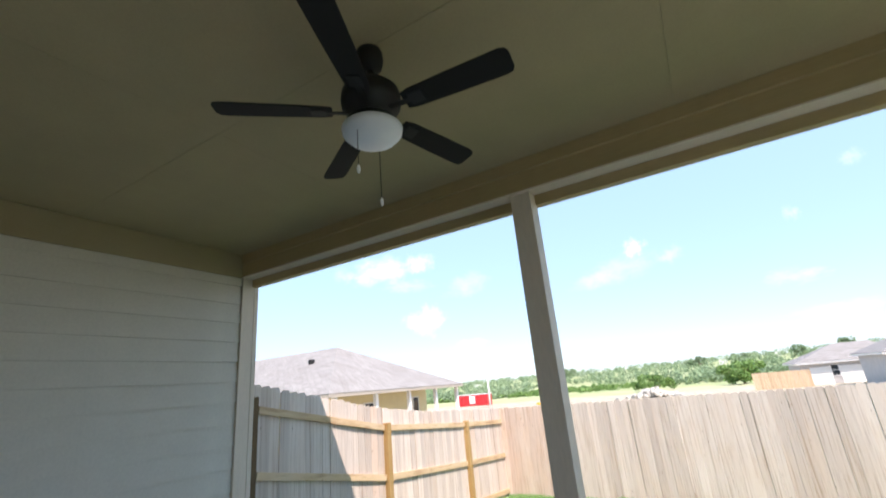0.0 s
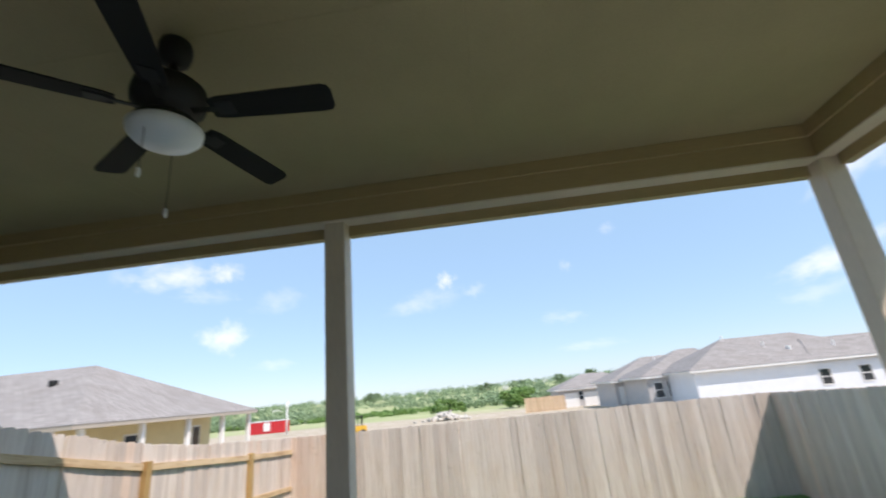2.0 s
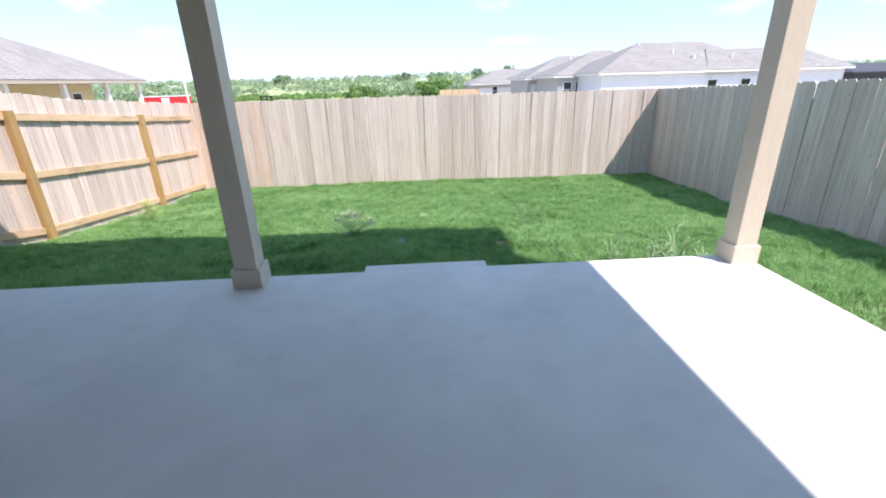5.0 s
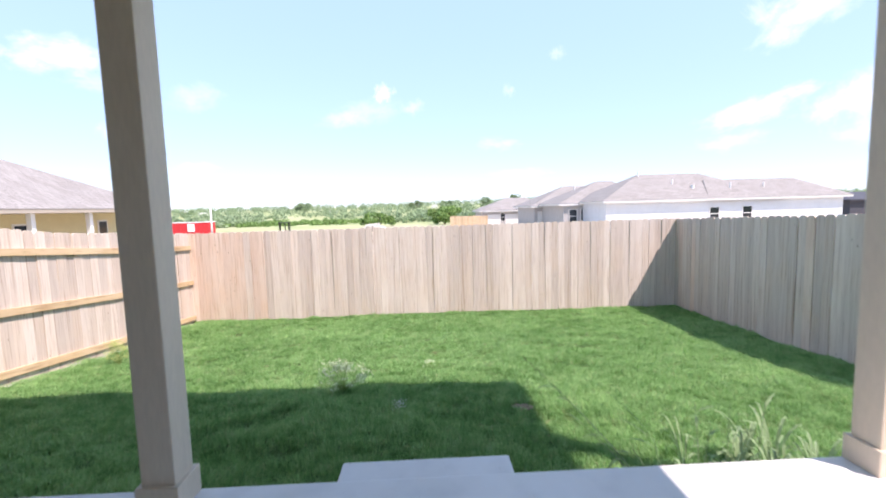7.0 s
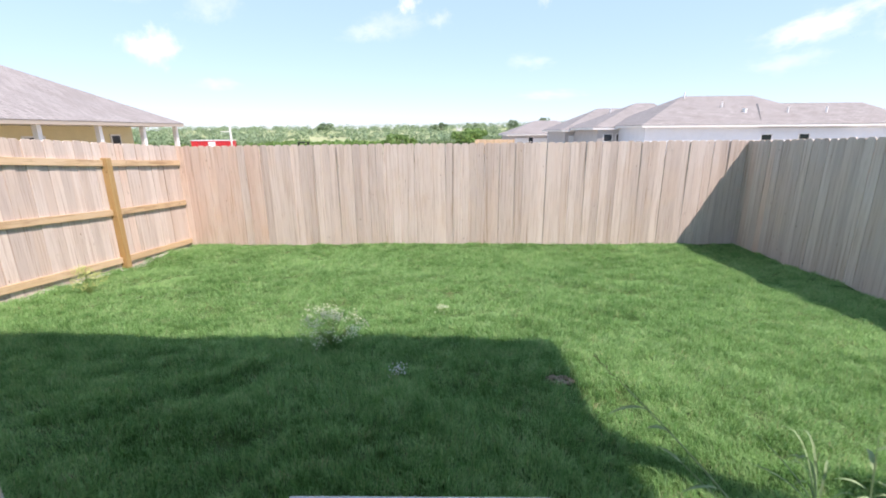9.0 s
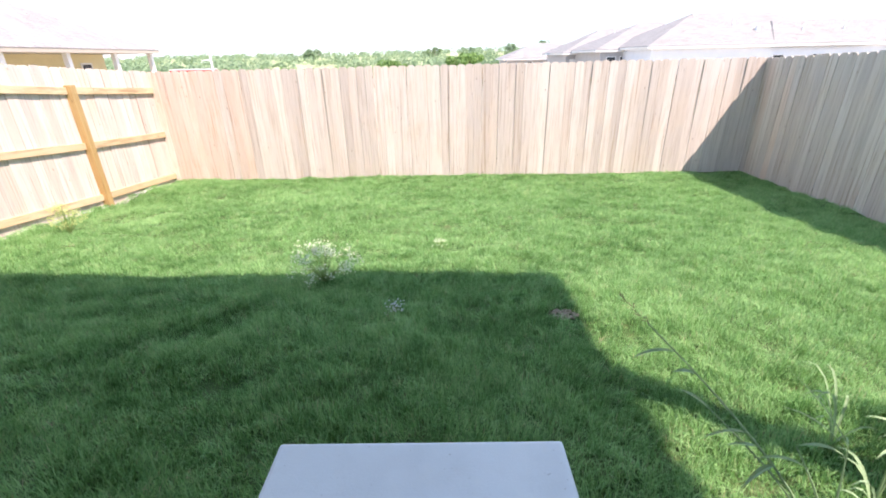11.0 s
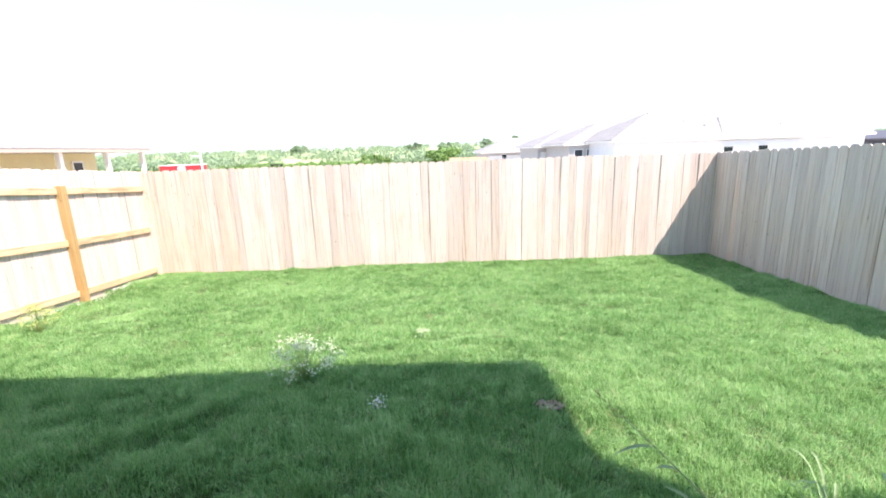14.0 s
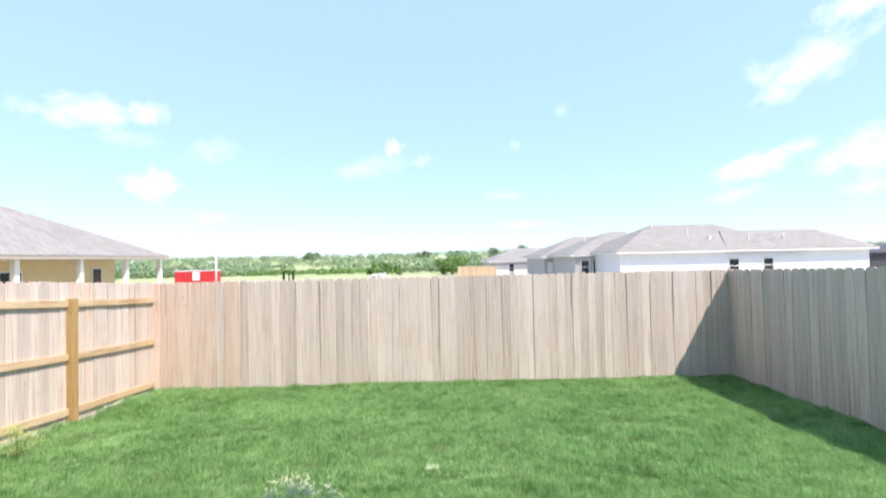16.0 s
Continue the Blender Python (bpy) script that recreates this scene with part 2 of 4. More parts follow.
out = g.mix(dirt, field, g.ramp(g.math("ADD", g.math("DIVIDE", sep.outputs[1], 100.0), g.math("MULTIPLY", g.math("SUBTRACT", g.noise(0.06, 3), 0.5), 0.5)), [(0.74, (0, 0, 0)), (0.86, (1, 1, 1))]))
soil = g.ramp(g.noise(6, 5), [(0.3, (0.05, 0.09, 0.03)), (0.55, (0.09, 0.14, 0.05)), (0.78, (0.15, 0.15, 0.07))])
inside = g.math("LESS_THAN", sep.outputs[1], 6.95)
g.color(g.mix(out, soil, inside))
g.bump(g.noise(25, 4), 0.5, 0.03)
M_GROUND = g.mat


# ---- building helpers ----
def obj(name, bm, material):
    mesh = bpy.data.meshes.new(name)
    bm.to_mesh(mesh)
    bm.free()
    mesh.materials.append(material)
    return new(name, mesh)


def thing(name, at, label, category, rz=0.0, group="", kind=""):
    e = new(name)
    e.empty_display_size = 0.1
    e.matrix_world = pose(*at, 0, 0, rz)
    return tagged(e, label, category, group, kind)


def part(name, bm, material, parent, label="", smooth=False):
    ob = obj(name, bm, material) if isinstance(bm, bmesh.types.BMesh) else new(name, bm)
    if smooth:
        for p in ob.data.polygons:
            p.use_smooth = True
    ob.parent = parent
    return tagged(ob, label)


def box(x0, x1, y0, y1, z0, z1, bevel=0.0, bm=None):
    one = bmesh.new()
    bmesh.ops.create_cube(one, size=1.0)
    for v in one.verts:
        v.co = Vector((x0 + (v.co.x + 0.5) * (x1 - x0), y0 + (v.co.y + 0.5) * (y1 - y0), z0 + (v.co.z + 0.5) * (z1 - z0)))
    if bevel:
        bmesh.ops.bevel(one, geom=one.edges[:], offset=bevel, segments=2, affect="EDGES", profile=0.6)
    if bm is None:
        return one
    tmp = bpy.data.meshes.new("tmp")
    one.to_mesh(tmp)
    one.free()
    bm.from_mesh(tmp)
    bpy.data.meshes.remove(tmp)
    return bm


def lathe(profile, segments=32, bm=None):
    """A turned shape from (radius, z) pairs, from top to bottom."""
    bm = bm or bmesh.new()
    rings = []
    for r, z in profile:
        if r < 1e-5:
            rings.append([bm.verts.new((0, 0, z))])
        else:
            rings.append([bm.verts.new((r * math.cos(2 * math.pi * k / segments), r * math.sin(2 * math.pi * k / segments), z)) for k in range(segments)])
    for a, b in zip(rings, rings[1:]):
        for k in range(segments):
            j = (k + 1) % segments
            f = [a[k % len(a)], b[k % len(b)], b[j % len(b)], a[j % len(a)]]
            f = [v for n, v in enumerate(f) if v not in f[:n]]
            if len(f) > 2:
                bm.faces.new(f)
    bmesh.ops.recalc_face_normals(bm, faces=bm.faces[:])
    return bm


def prism(outline, depth, axis="y"):
    """A flat outline of (a, b) pairs given thickness."""
    bm = bmesh.new()
    put = (lambda a, b, d: (a, d, b)) if axis == "y" else (lambda a, b, d: (a, b, d))
    front = [bm.verts.new(put(a, b, 0.0)) for a, b in outline]
    back = [bm.verts.new(put(a, b, depth)) for a, b in outline]
    bm.faces.new(front)
    bm.faces.new(back[::-1])
    for k in range(len(outline)):
        j = (k + 1) % len(outline)
        bm.faces.new((front[k], back[k], back[j], front[j]))
    bmesh.ops.recalc_face_normals(bm, faces=bm.faces[:])
    return bm


def tube(points, radii, sides=6, bm=None):
    bm = bm or bmesh.new()
    rings = []
    for k, p in enumerate(points):
        p = Vector(p)
        d = (Vector(points[min(k + 1, len(points) - 1)]) - Vector(points[max(k - 1, 0)])).normalized()
        u = d.cross(Vector((0.3, 0.9, 0.2))).normalized()
        w = d.cross(u)
        rings.append([bm.verts.new(p + radii[k] * (math.cos(2 * math.pi * s / sides) * u + math.sin(2 * math.pi * s / sides) * w)) for s in range(sides)])
    for a, b in zip(rings, rings[1:]):
        for s in range(sides):
            bm.faces.new((a[s], a[(s + 1) % sides], b[(s + 1) % sides], b[s]))
    bm.faces.new(rings[0][::-1])
    bm.faces.new(rings[-1])
    return bm


def mesh_from(name, verts, faces_flat, sizes, material):
    """A large mesh from arrays."""
    me = bpy.data.meshes.new(name)
    me.vertices.add(len(verts))
    me.vertices.foreach_set("co", np.asarray(verts, dtype=np.float32).ravel())
    me.loops.add(len(faces_flat))
    me.loops.foreach_set("vertex_index", np.asarray(faces_flat, dtype=np.int32))
    me.polygons.add(len(sizes))
    starts = np.concatenate(([0], np.cumsum(sizes)[:-1])).astype(np.int32)
    me.polygons.foreach_set("loop_start", starts)
    me.update(calc_edges=True)
    me.validate()
    me.materials.append(material)
    return me


# ---- the lie of the land ----
YS = (-30.0, 0.0, 1.5, 2.76, 5.2, 6.84, 12.0, 30.0, 60.0, 110.0, 170.0, 260.0, 420.0, 900.0, 4000.0)
LEFT = (-0.10, -0.10, -0.32, -0.56, -0.76, -0.84, -0.95, -1.2, -1.75, -2.5, -1.6, 1.2, 4.2, 6.0, 9.0)
MIDDLE = (-0.30, -0.31, -0.44, -0.56, -0.74, -0.82, -0.95, -1.2, -1.75, -2.5, -1.6, 1.2, 4.2, 6.0, 9.0)
RIGHT = (-0.50, -0.52, -0.63, -0.72, -0.83, -0.85, -0.95, -1.2, -1.75, -2.5, -1.2, 2.2, 5.0, 7.0, 9.0)


def lie(x, y):
    """The height of the ground, for arrays or numbers."""
    a, b, c = (np.interp(y, YS, h) for h in (LEFT, MIDDLE, RIGHT))
    u = np.clip((np.asarray(x) + 3.6) / 5.1, 0, 1)
    v = np.clip((np.asarray(x) - 1.5) / 5.0, 0, 1)
    return a * (1 - u) + (b * (1 - v) + c * v) * u


LATTICE = np.random.default_rng(11).random((256, 256))


def wave(x, y, f):
    """Smooth lattice noise from 0 to 1, f cells a metre, for arrays or numbers."""
    u, v = np.asarray(x) * f + 50.3, np.asarray(y) * f + 80.7
    i, j = np.floor(u).astype(int), np.floor(v).astype(int)
    a, b = u - i, v - j
    a, b = a * a * (3 - 2 * a), b * b * (3 - 2 * b)
    i, j, k, l = i % 256, j % 256, (i + 1) % 256, (j + 1) % 256
    return (LATTICE[i, j] * (1 - a) + LATTICE[k, j] * a) * (1 - b) + (LATTICE[i, l] * (1 - a) + LATTICE[k, l] * a) * b


def bumps(x, y):
    """Soft humps of the lawn, drawn out along the sod rows, and one raised sod seam."""
    along, off = 0.71 * (np.asarray(x) + 0.71) + 0.70 * (np.asarray(y) - 1.13), 0.70 * (np.asarray(x) + 0.71) - 0.71 * (np.asarray(y) - 1.13)
    seam = 0.04 * np.exp(-(off / 0.09) ** 2) * np.clip(1.2 - np.abs(along - 0.6) / 1.1, 0, 1)
    return seam + 0.05 * (wave(np.asarray(x) * 0.5 + 0.3 * np.asarray(y), y, 2.1) - 0.5) + 0.05 * (wave(np.asarray(x) * 0.55 + 9, y - 0.15 * np.asarray(x), 5.2) - 0.5)


def ground_height(x, y):
    return float(lie(x, y) + (bumps(x, y) if -4 < x < 6.8 and 0 < y < 7 else 0.0))


def steps(lo, hi, fine, near_lo, near_hi, grow=1.22):
    mid = list(np.arange(near_lo, near_hi, fine))
    out_hi, d, v = [], fine, near_hi
    while v < hi:
        out_hi.append(v)
        d *= grow
        v += d
    out_lo, d, v = [], fine, near_lo - fine
    while v > lo:
        out_lo.append(v)
        d *= grow
        v -= d
    return np.array(out_lo[::-1] + mid + out_hi)


def build_ground():
    gx, gy = steps(-3500, 3500, 0.14, -4.2, 7.0), steps(-3000, 3900, 0.14, -0.2, 7.2)
    xx, yy = np.meshgrid(gx, gy)
    zz = lie(xx, yy) + np.where((xx > -4) & (xx < 6.8) & (yy > 0) & (yy < 7), bumps(xx, yy), 0.0)
    n = len(gx)
    idx = np.arange(len(gx) * len(gy)).reshape(len(gy), n)
    quads = np.stack((idx[:-1, :-1], idx[:-1, 1:], idx[1:, 1:], idx[1:, :-1]), -1).reshape(-1, 4)
    me = mesh_from("ground", np.stack((xx, yy, zz), -1).reshape(-1, 3), quads.ravel(), np.full(len(quads), 4), M_GROUND)
    for p in me.polygons:
        p.use_smooth = True
    tagged(new("ground", me), "green lawn soil falling away to a pale dry field", "ground", kind="structure")


build_ground()

# ---- the covered patio ----
CEIL, BEAM_IN, BEAM_OUT = 3.13, 2.87, 2.79
EAVE_X, EAVE_Y = 4.18, 0.64

slab = obj("patio_slab", box(-3.26, 3.62, -3.95, -0.006, -0.6, 0.0, 0.012), M_SLAB)
tagged(slab, "smooth pale grey concrete patio slab under the porch", "patio", kind="structure")
step = obj("concrete_step", box(0.742, 1.705, -0.002, 0.283, -0.6, -0.075, 0.014), M_SLAB)
tagged(step, "pale speckled concrete step block against the patio slab", "step")


def build_ceiling():
    bm = bmesh.new()
    xs, ys = (-3.26, -1.32, 1.12, 3.40), (-3.95, -1.75, -0.20)
    for x0, x1 in zip(xs, xs[1:]):
        for y0, y1 in zip(ys, ys[1:]):
            box(x0 + 0.0009, x1 - 0.0009, y0 + 0.0009, y1 - 0.0009, CEIL, CEIL + 0.012, 0.0012, bm)
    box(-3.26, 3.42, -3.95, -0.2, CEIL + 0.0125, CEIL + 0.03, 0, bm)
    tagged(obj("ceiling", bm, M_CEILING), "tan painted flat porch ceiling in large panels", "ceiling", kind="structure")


build_ceiling()


def build_beam(name, a, b, along_x):
    """A boxed porch beam with a lower outer board and a frieze board along the ceiling."""
    e = thing(name, (0, 0, 0), "tan painted boxed porch beam on posts", "beam", kind="structure")
    if along_x:
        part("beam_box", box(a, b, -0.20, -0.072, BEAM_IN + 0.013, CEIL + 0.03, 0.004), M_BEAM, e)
        # underside in the paler trim paint: bounced light from the slab put into its colour
        part("soffit_board", box(a, b, -0.202, -0.072, BEAM_IN, BEAM_IN + 0.0125, 0.002), M_TRIM, e, "tan board under the beam, lightened to show light bounced off the slab")
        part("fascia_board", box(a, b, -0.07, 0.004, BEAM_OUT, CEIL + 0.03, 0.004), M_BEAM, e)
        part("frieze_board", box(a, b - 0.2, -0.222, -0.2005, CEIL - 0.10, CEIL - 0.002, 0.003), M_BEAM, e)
    else:
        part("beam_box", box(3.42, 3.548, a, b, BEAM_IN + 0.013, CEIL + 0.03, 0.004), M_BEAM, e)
        # same paler underside, colour standing in for light bounced off the slab
        part("soffit_board", box(3.418, 3.548, a, b, BEAM_IN, BEAM_IN + 0.0125, 0.002), M_TRIM, e, "tan board under the beam, lightened to show light bounced off the slab")
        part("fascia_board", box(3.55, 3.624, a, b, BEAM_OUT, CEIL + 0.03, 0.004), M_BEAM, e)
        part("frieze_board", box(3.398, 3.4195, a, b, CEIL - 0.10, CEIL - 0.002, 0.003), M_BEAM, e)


build_beam("beam_front", -3.40, 3.624, True)
build_beam("beam_side", -3.95, -0.204, False)


def build_post(x, y, first=None):
    if first:
        return copy_thing(first, pose(x, y, 0))
    e = thing("porch_post", (x, y, 0), "tan painted square porch post with a boxed base", "post", group="porch posts")
    part("shaft", box(-0.077, 0.077, -0.077, 0.077, 0.0, BEAM_IN, 0.006), M_TRIM, e)
    bm = box(-0.098, 0.098, -0.098, 0.098, 0.0, 0.135, 0.006)
    part("base_trim", bm, M_TRIM, e)
    return e


post_a = build_post(0.0, -0.108)
post_b = build_post(3.52, -0.108, post_a)


def lap_wall(name, label, length, height, m):
    """A wall of lap siding; local x runs along it, local -y is its face."""
    e = thing(name, (0, 0, 0), label, "wall", kind="structure")
    e.matrix_world = m
    part("sheathing", box(0, length, 0.02, 0.16, -0.6, height), M_SIDING, e)
    lift, z = 0.20, -0.02
    board = None
    while z < height - 0.01:
        top = min(z + lift + 0.025, height)
        if board is None or top == height:
            board_bm = bmesh.new()
            pts = [(-0.011, z), (0.004, z), (0.018, top), (0.009, top)]
            a = [board_bm.verts.new((0, y + 0.0, q - z)) for y, q in pts]
            b = [board_bm.verts.new((length, y + 0.0, q - z)) for y, q in pts]
            board_bm.faces.new(a)
            board_bm.faces.new(b[::-1])
            for k in range(4):
                board_bm.faces.new((a[k], b[k], b[(k + 1) % 4], a[(k + 1) % 4]))
            bmesh.ops.recalc_face_normals(board_bm, faces=board_bm.faces[:])
            ob = part("siding_board", board_bm, M_SIDING, e)
            if top != height:
                board = ob.data
        else:
            ob = part("siding_board", board, None, e)
        ob.location = (0, 0, z)
        z += lift
    return e


# the wing of the house beside the patio, its corner board, and the wall behind
west = lap_wall("wall_west", "pale grey-beige lap siding wall beside the patio", 3.76, CEIL, pose(-3.26, -3.95, 0, 0, 0, 90))
lap_wall("wall_south", "pale grey-beige lap siding wall behind the patio", 6.88, CEIL, pose(3.62, -3.95, 0, 0, 0, 180))
lap_wall("wall_wing", "pale grey-beige lap siding end wall of the house wing", 5.2, CEIL, pose(-3.42, -0.02, 0, 0, 0, 180))
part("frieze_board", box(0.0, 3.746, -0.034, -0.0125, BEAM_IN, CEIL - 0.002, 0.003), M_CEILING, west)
cb = thing("trim_corner", (0, 0, 0), "light tan painted corner boards of the siding wall", "trim", kind="structure")
part("corner_board", box(-3.28, -3.235, -0.185, -0.042, -0.4, 2.868, 0.004), M_TRIM, cb)
part("corner_board", box(-3.42, -3.235, -0.038, 0.012, -0.4, 2.788, 0.004), M_TRIM, cb)


def hip_roof(x0, x1, y0, y1, ridge, z, thick=0.09):
    """A hip roof over a rectangle; ridge: (xa, ya, xb, yb, height)."""
    bm = bmesh.new()
    xa, ya, xb, yb, h = ridge
    c = [bm.verts.new(p) for p in ((x0, y0, z), (x1, y0, z), (x1, y1, z), (x0, y1, z))]
    r = [bm.verts.new((xa, ya, h)), bm.verts.new((xb, yb, h))]
    low = [bm.verts.new(p) for p in ((x0, y0, z - thick), (x1, y0, z - thick), (x1, y1, z - thick), (x0, y1, z - thick))]
    bm.faces.new((c[0], c[1], r[1], r[0]))
    bm.faces.new((c[1], c[2], r[1]))
    bm.faces.new((c[2], c[3], r[0], r[1]))
    bm.faces.new((c[3], c[0], r[0]))
    bm.faces.new(low)
    for k in range(4):
        bm.faces.new((c[k], low[k], low[(k + 1) % 4], c[(k + 1) % 4]))
    bmesh.ops.recalc_face_normals(bm, faces=bm.faces[:])
    return bm


roof = thing("roof", (0, 0, 0), "hipped grey shingle roof of the house over the patio", "roof", kind="structure")
part("shingle_roof", hip_roof(-9.0, EAVE_X, -12.0, EAVE_Y, (-4.0, -5.6, -1.2, -5.6, 5.9), CEIL + 0.22, 0.02), M_SHINGLE, roof)
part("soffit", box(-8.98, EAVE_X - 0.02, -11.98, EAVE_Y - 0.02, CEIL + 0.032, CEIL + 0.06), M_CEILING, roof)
part("fascia_board", box(-9.0, EAVE_X, EAVE_Y - 0.019, EAVE_Y, CEIL + 0.0, CEIL + 0.198), M_TRIM, roof)
part("fascia_board", box(EAVE_X - 0.019, EAVE_X, -12.0, EAVE_Y - 0.021, CEIL + 0.0, CEIL + 0.198), M_TRIM, roof)


def build_fan():
    e = thing("ceiling_fan", (-0.15, -1.725, CEIL), "dark bronze five-blade ceiling fan with white glass bowl", "ceiling fan")
    part("canopy", lathe([(0.0, 0.0), (0.060, 0.0), (0.066, -0.02), (0.067, -0.06), (0.058, -0.095), (0.036, -0.115), (0.0, -0.118)], 28), M_BLACK, e, smooth=True)
    part("downrod", lathe([(0.0, -0.11), (0.018, -0.11), (0.018, -0.215), (0.0, -0.215)], 14), M_BLACK, e, smooth=True)
    part("motor_housing", lathe([(0.0, -0.20), (0.06, -0.203), (0.112, -0.22), (0.136, -0.245), (0.142, -0.285), (0.138, -0.32), (0.11, -0.345), (0.09, -0.36),
                                 (0.09, -0.385), (0.0, -0.385)], 36), M_BLACK, e, smooth=True)
    part("light_fitter", lathe([(0.0, -0.385), (0.095, -0.385), (0.122, -0.41), (0.128, -0.43), (0.0, -0.43)], 36), M_BLACK, e, smooth=True)
    part("glass_bowl", lathe([(0.128, -0.43), (0.140, -0.44), (0.136, -0.464), (0.11, -0.492), (0.066, -0.512), (0.0, -0.520)], 36), M_BOWL, e, "white frosted glass bowl", smooth=True)
    blade = None
    for k in range(5):
        turn = Matrix.Rotation(radians(5 + 72 * k), 4, "Z")
        if blade is None:
            ol = [(0.178, -0.044), (0.22, -0.055), (0.42, -0.062), (0.645, -0.066), (0.672, -0.058), (0.684, -0.035), (0.684, 0.040), (0.672, 0.06), (0.645, 0.066), (0.42, 0.062), (0.22, 0.055), (0.178, 0.044)]
            bm = prism(ol, 0.008, "z")
            ir = bmesh.new()
            box(0.10, 0.215, -0.014, 0.014, -0.004, 0.002, 0.002, ir)
            box(0.205, 0.275, -0.032, 0.032, -0.006, -0.0005, 0.002, ir)
            blade = part("blade", bm, M_BLADE, e)
            iron = part("blade_iron", ir, M_BLACK, e)
            bd, idata = blade.data, iron.data
        else:
            blade, iron = part("blade", bd, None, e), part("blade_iron", idata, None, e)
        tilt = turn @ Matrix.Translation((0, 0, -0.356)) @ Matrix.Rotation(radians(-12), 4, "X")
        blade.matrix_basis, iron.matrix_basis = tilt, tilt
    for dx, dy, z in ((0.0, -0.105, -0.69), (-0.03, 0.085, -0.77)):
        ch = part("pull_chain", tube([(dx, dy, -0.39), (dx, dy, z + 0.01)], [0.0016, 0.0016], 6), M_BLACK, e)
        fob = lathe([(0.0, z + 0.024), (0.006, z + 0.02), (0.0085, z), (0.006, z - 0.014), (0.0, z - 0.018)], 12)
        bmesh.ops.translate(fob, verts=fob.verts[:], vec=(dx, dy, 0))
        part("pull_fob", fob, M_WHITE, ch, "small white pull knob", smooth=True)


build_fan()

# ---- lawn ----
def build_lawn():
    rng = np.random.default_rng(7)

    def inside(x, y):
        lim = -3.50 - 0.055 * (6.84 - y)
        keep = (x > lim) & (x < 6.47) & (y < 6.80)
        keep &= ~((y < 0.04) & (x < 3.63))
        keep &= ~((x > 0.70) & (x < 1.72) & (y < 0.31))
        bare = ((x - 2.08) / 0.10) ** 2 + ((y - 1.66) / 0.07) ** 2 < 1
        return keep & ~bare

    def scatter(n, x0, x1, y0, y1):
        x, y = rng.uniform(x0, x1, n), rng.uniform(y0, y1, n)
        k = inside(x, y) & (rng.random(n) < 0.50 + 1.1 * clump(x, y))
        return x[k], y[k]

    def clump(x, y):
        return np.clip(0.55 * wave(x * 0.7, y, 7.0) + 0.85 * wave(x, y, 23.0) + 0.15 * wave(x, y, 1.3) - 0.32, 0.0, 1.0)

    verts, faces, sizes, base = [], [], [], 0
    for n, box4, hi, wide, tall in ((560000, (-3.9, 6.5, 0.0, 2.9), True, 0.0036, 0.072), (45000, (3.62, 6.5, -3.0, 0.04), True, 0.006, 0.07), (560000, (-3.9, 6.5, 2.8, 6.8), False, 0.0068, 0.058)):
        x, y = scatter(n, *box4)
        m = len(x)
        z = lie(x, y) + np.where(y > 0, bumps(x, y), 0.0) - 0.006
        c = clump(x, y)
        h = tall * (0.42 + 0.95 * c) * rng.uniform(0.6, 1.25, m)
        lean = np.where(rng.random(m) < 0.66, rng.uniform(0.05, 0.6, m), rng.uniform(0.6, 1.4, m))
        b = 2 * np.pi * 1.6 * wave(x * 0.6, y, 1.7) + rng.normal(0, 1.7, m)
        a = b + np.pi / 2 + rng.normal(0, 0.5, m)
        sx, sy = np.cos(a), np.sin(a)
        lx, ly = np.cos(b) * lean * h, np.sin(b) * lean * h
        w = wide * rng.uniform(0.6, 1.3, m)
        p0 = np.stack((x - sx * w / 2, y - sy * w / 2, z), -1)
        p1 = np.stack((x + sx * w / 2, y + sy * w / 2, z), -1)
        tip = np.stack((x + lx, y + ly, z + h * (1 - 0.3 * lean)), -1)
        if hi:
            mx, my, mz = x + lx * 0.38, y + ly * 0.38, z + h * 0.6
            p2 = np.stack((mx + sx * w * 0.4, my + sy * w * 0.4, mz), -1)
            p3 = np.stack((mx - sx * w * 0.4, my - sy * w * 0.4, mz), -1)
            verts.append(np.stack((p0, p1, p2, p3, tip), 1).reshape(-1, 3))
            k = base + 5 * np.arange(m)[:, None]
            faces.append((k + np.array([0, 1, 2, 3, 3, 2, 4])).ravel())
            sizes.append(np.tile([4, 3], m))
            base += 5 * m
        else:
            verts.append(np.stack((p0, p1, tip), 1).reshape(-1, 3))
            faces.append((base + 3 * np.arange(m)[:, None] + np.array([0, 1, 2])).ravel())
            sizes.append(np.full(m, 3))
            base += 3 * m
    me = mesh_from("lawn_grass", np.concatenate(verts), np.concatenate(faces), np.concatenate(sizes), M_GRASS)
    tagged(new("lawn_grass", me), "thick uneven green lawn grass in the fenced yard", "grass", kind="stuff")


build_lawn()


# ---- fences ----
def picket_mesh(name, w, h, material):
    d = 0.028
    me = bpy.data.meshes.new(name)
    bm = prism([(-w / 2, 0), (w / 2, 0), (w / 2, h - d), (w / 2 - d, h), (-w / 2 + d, h), (-w / 2, h - d)], 0.016)
    bm.to_mesh(me)
    bm.free()
    me.materials.append(material)
    return me


HIGH = 1.98
GREY = [picket_mesh("picket", w, HIGH, M_PICKET) for w in (0.132, 0.136, 0.139)]
WARM = [picket_mesh("picket_warm", w, HIGH, M_PICKET_WARM) for w in (0.134, 0.138)]


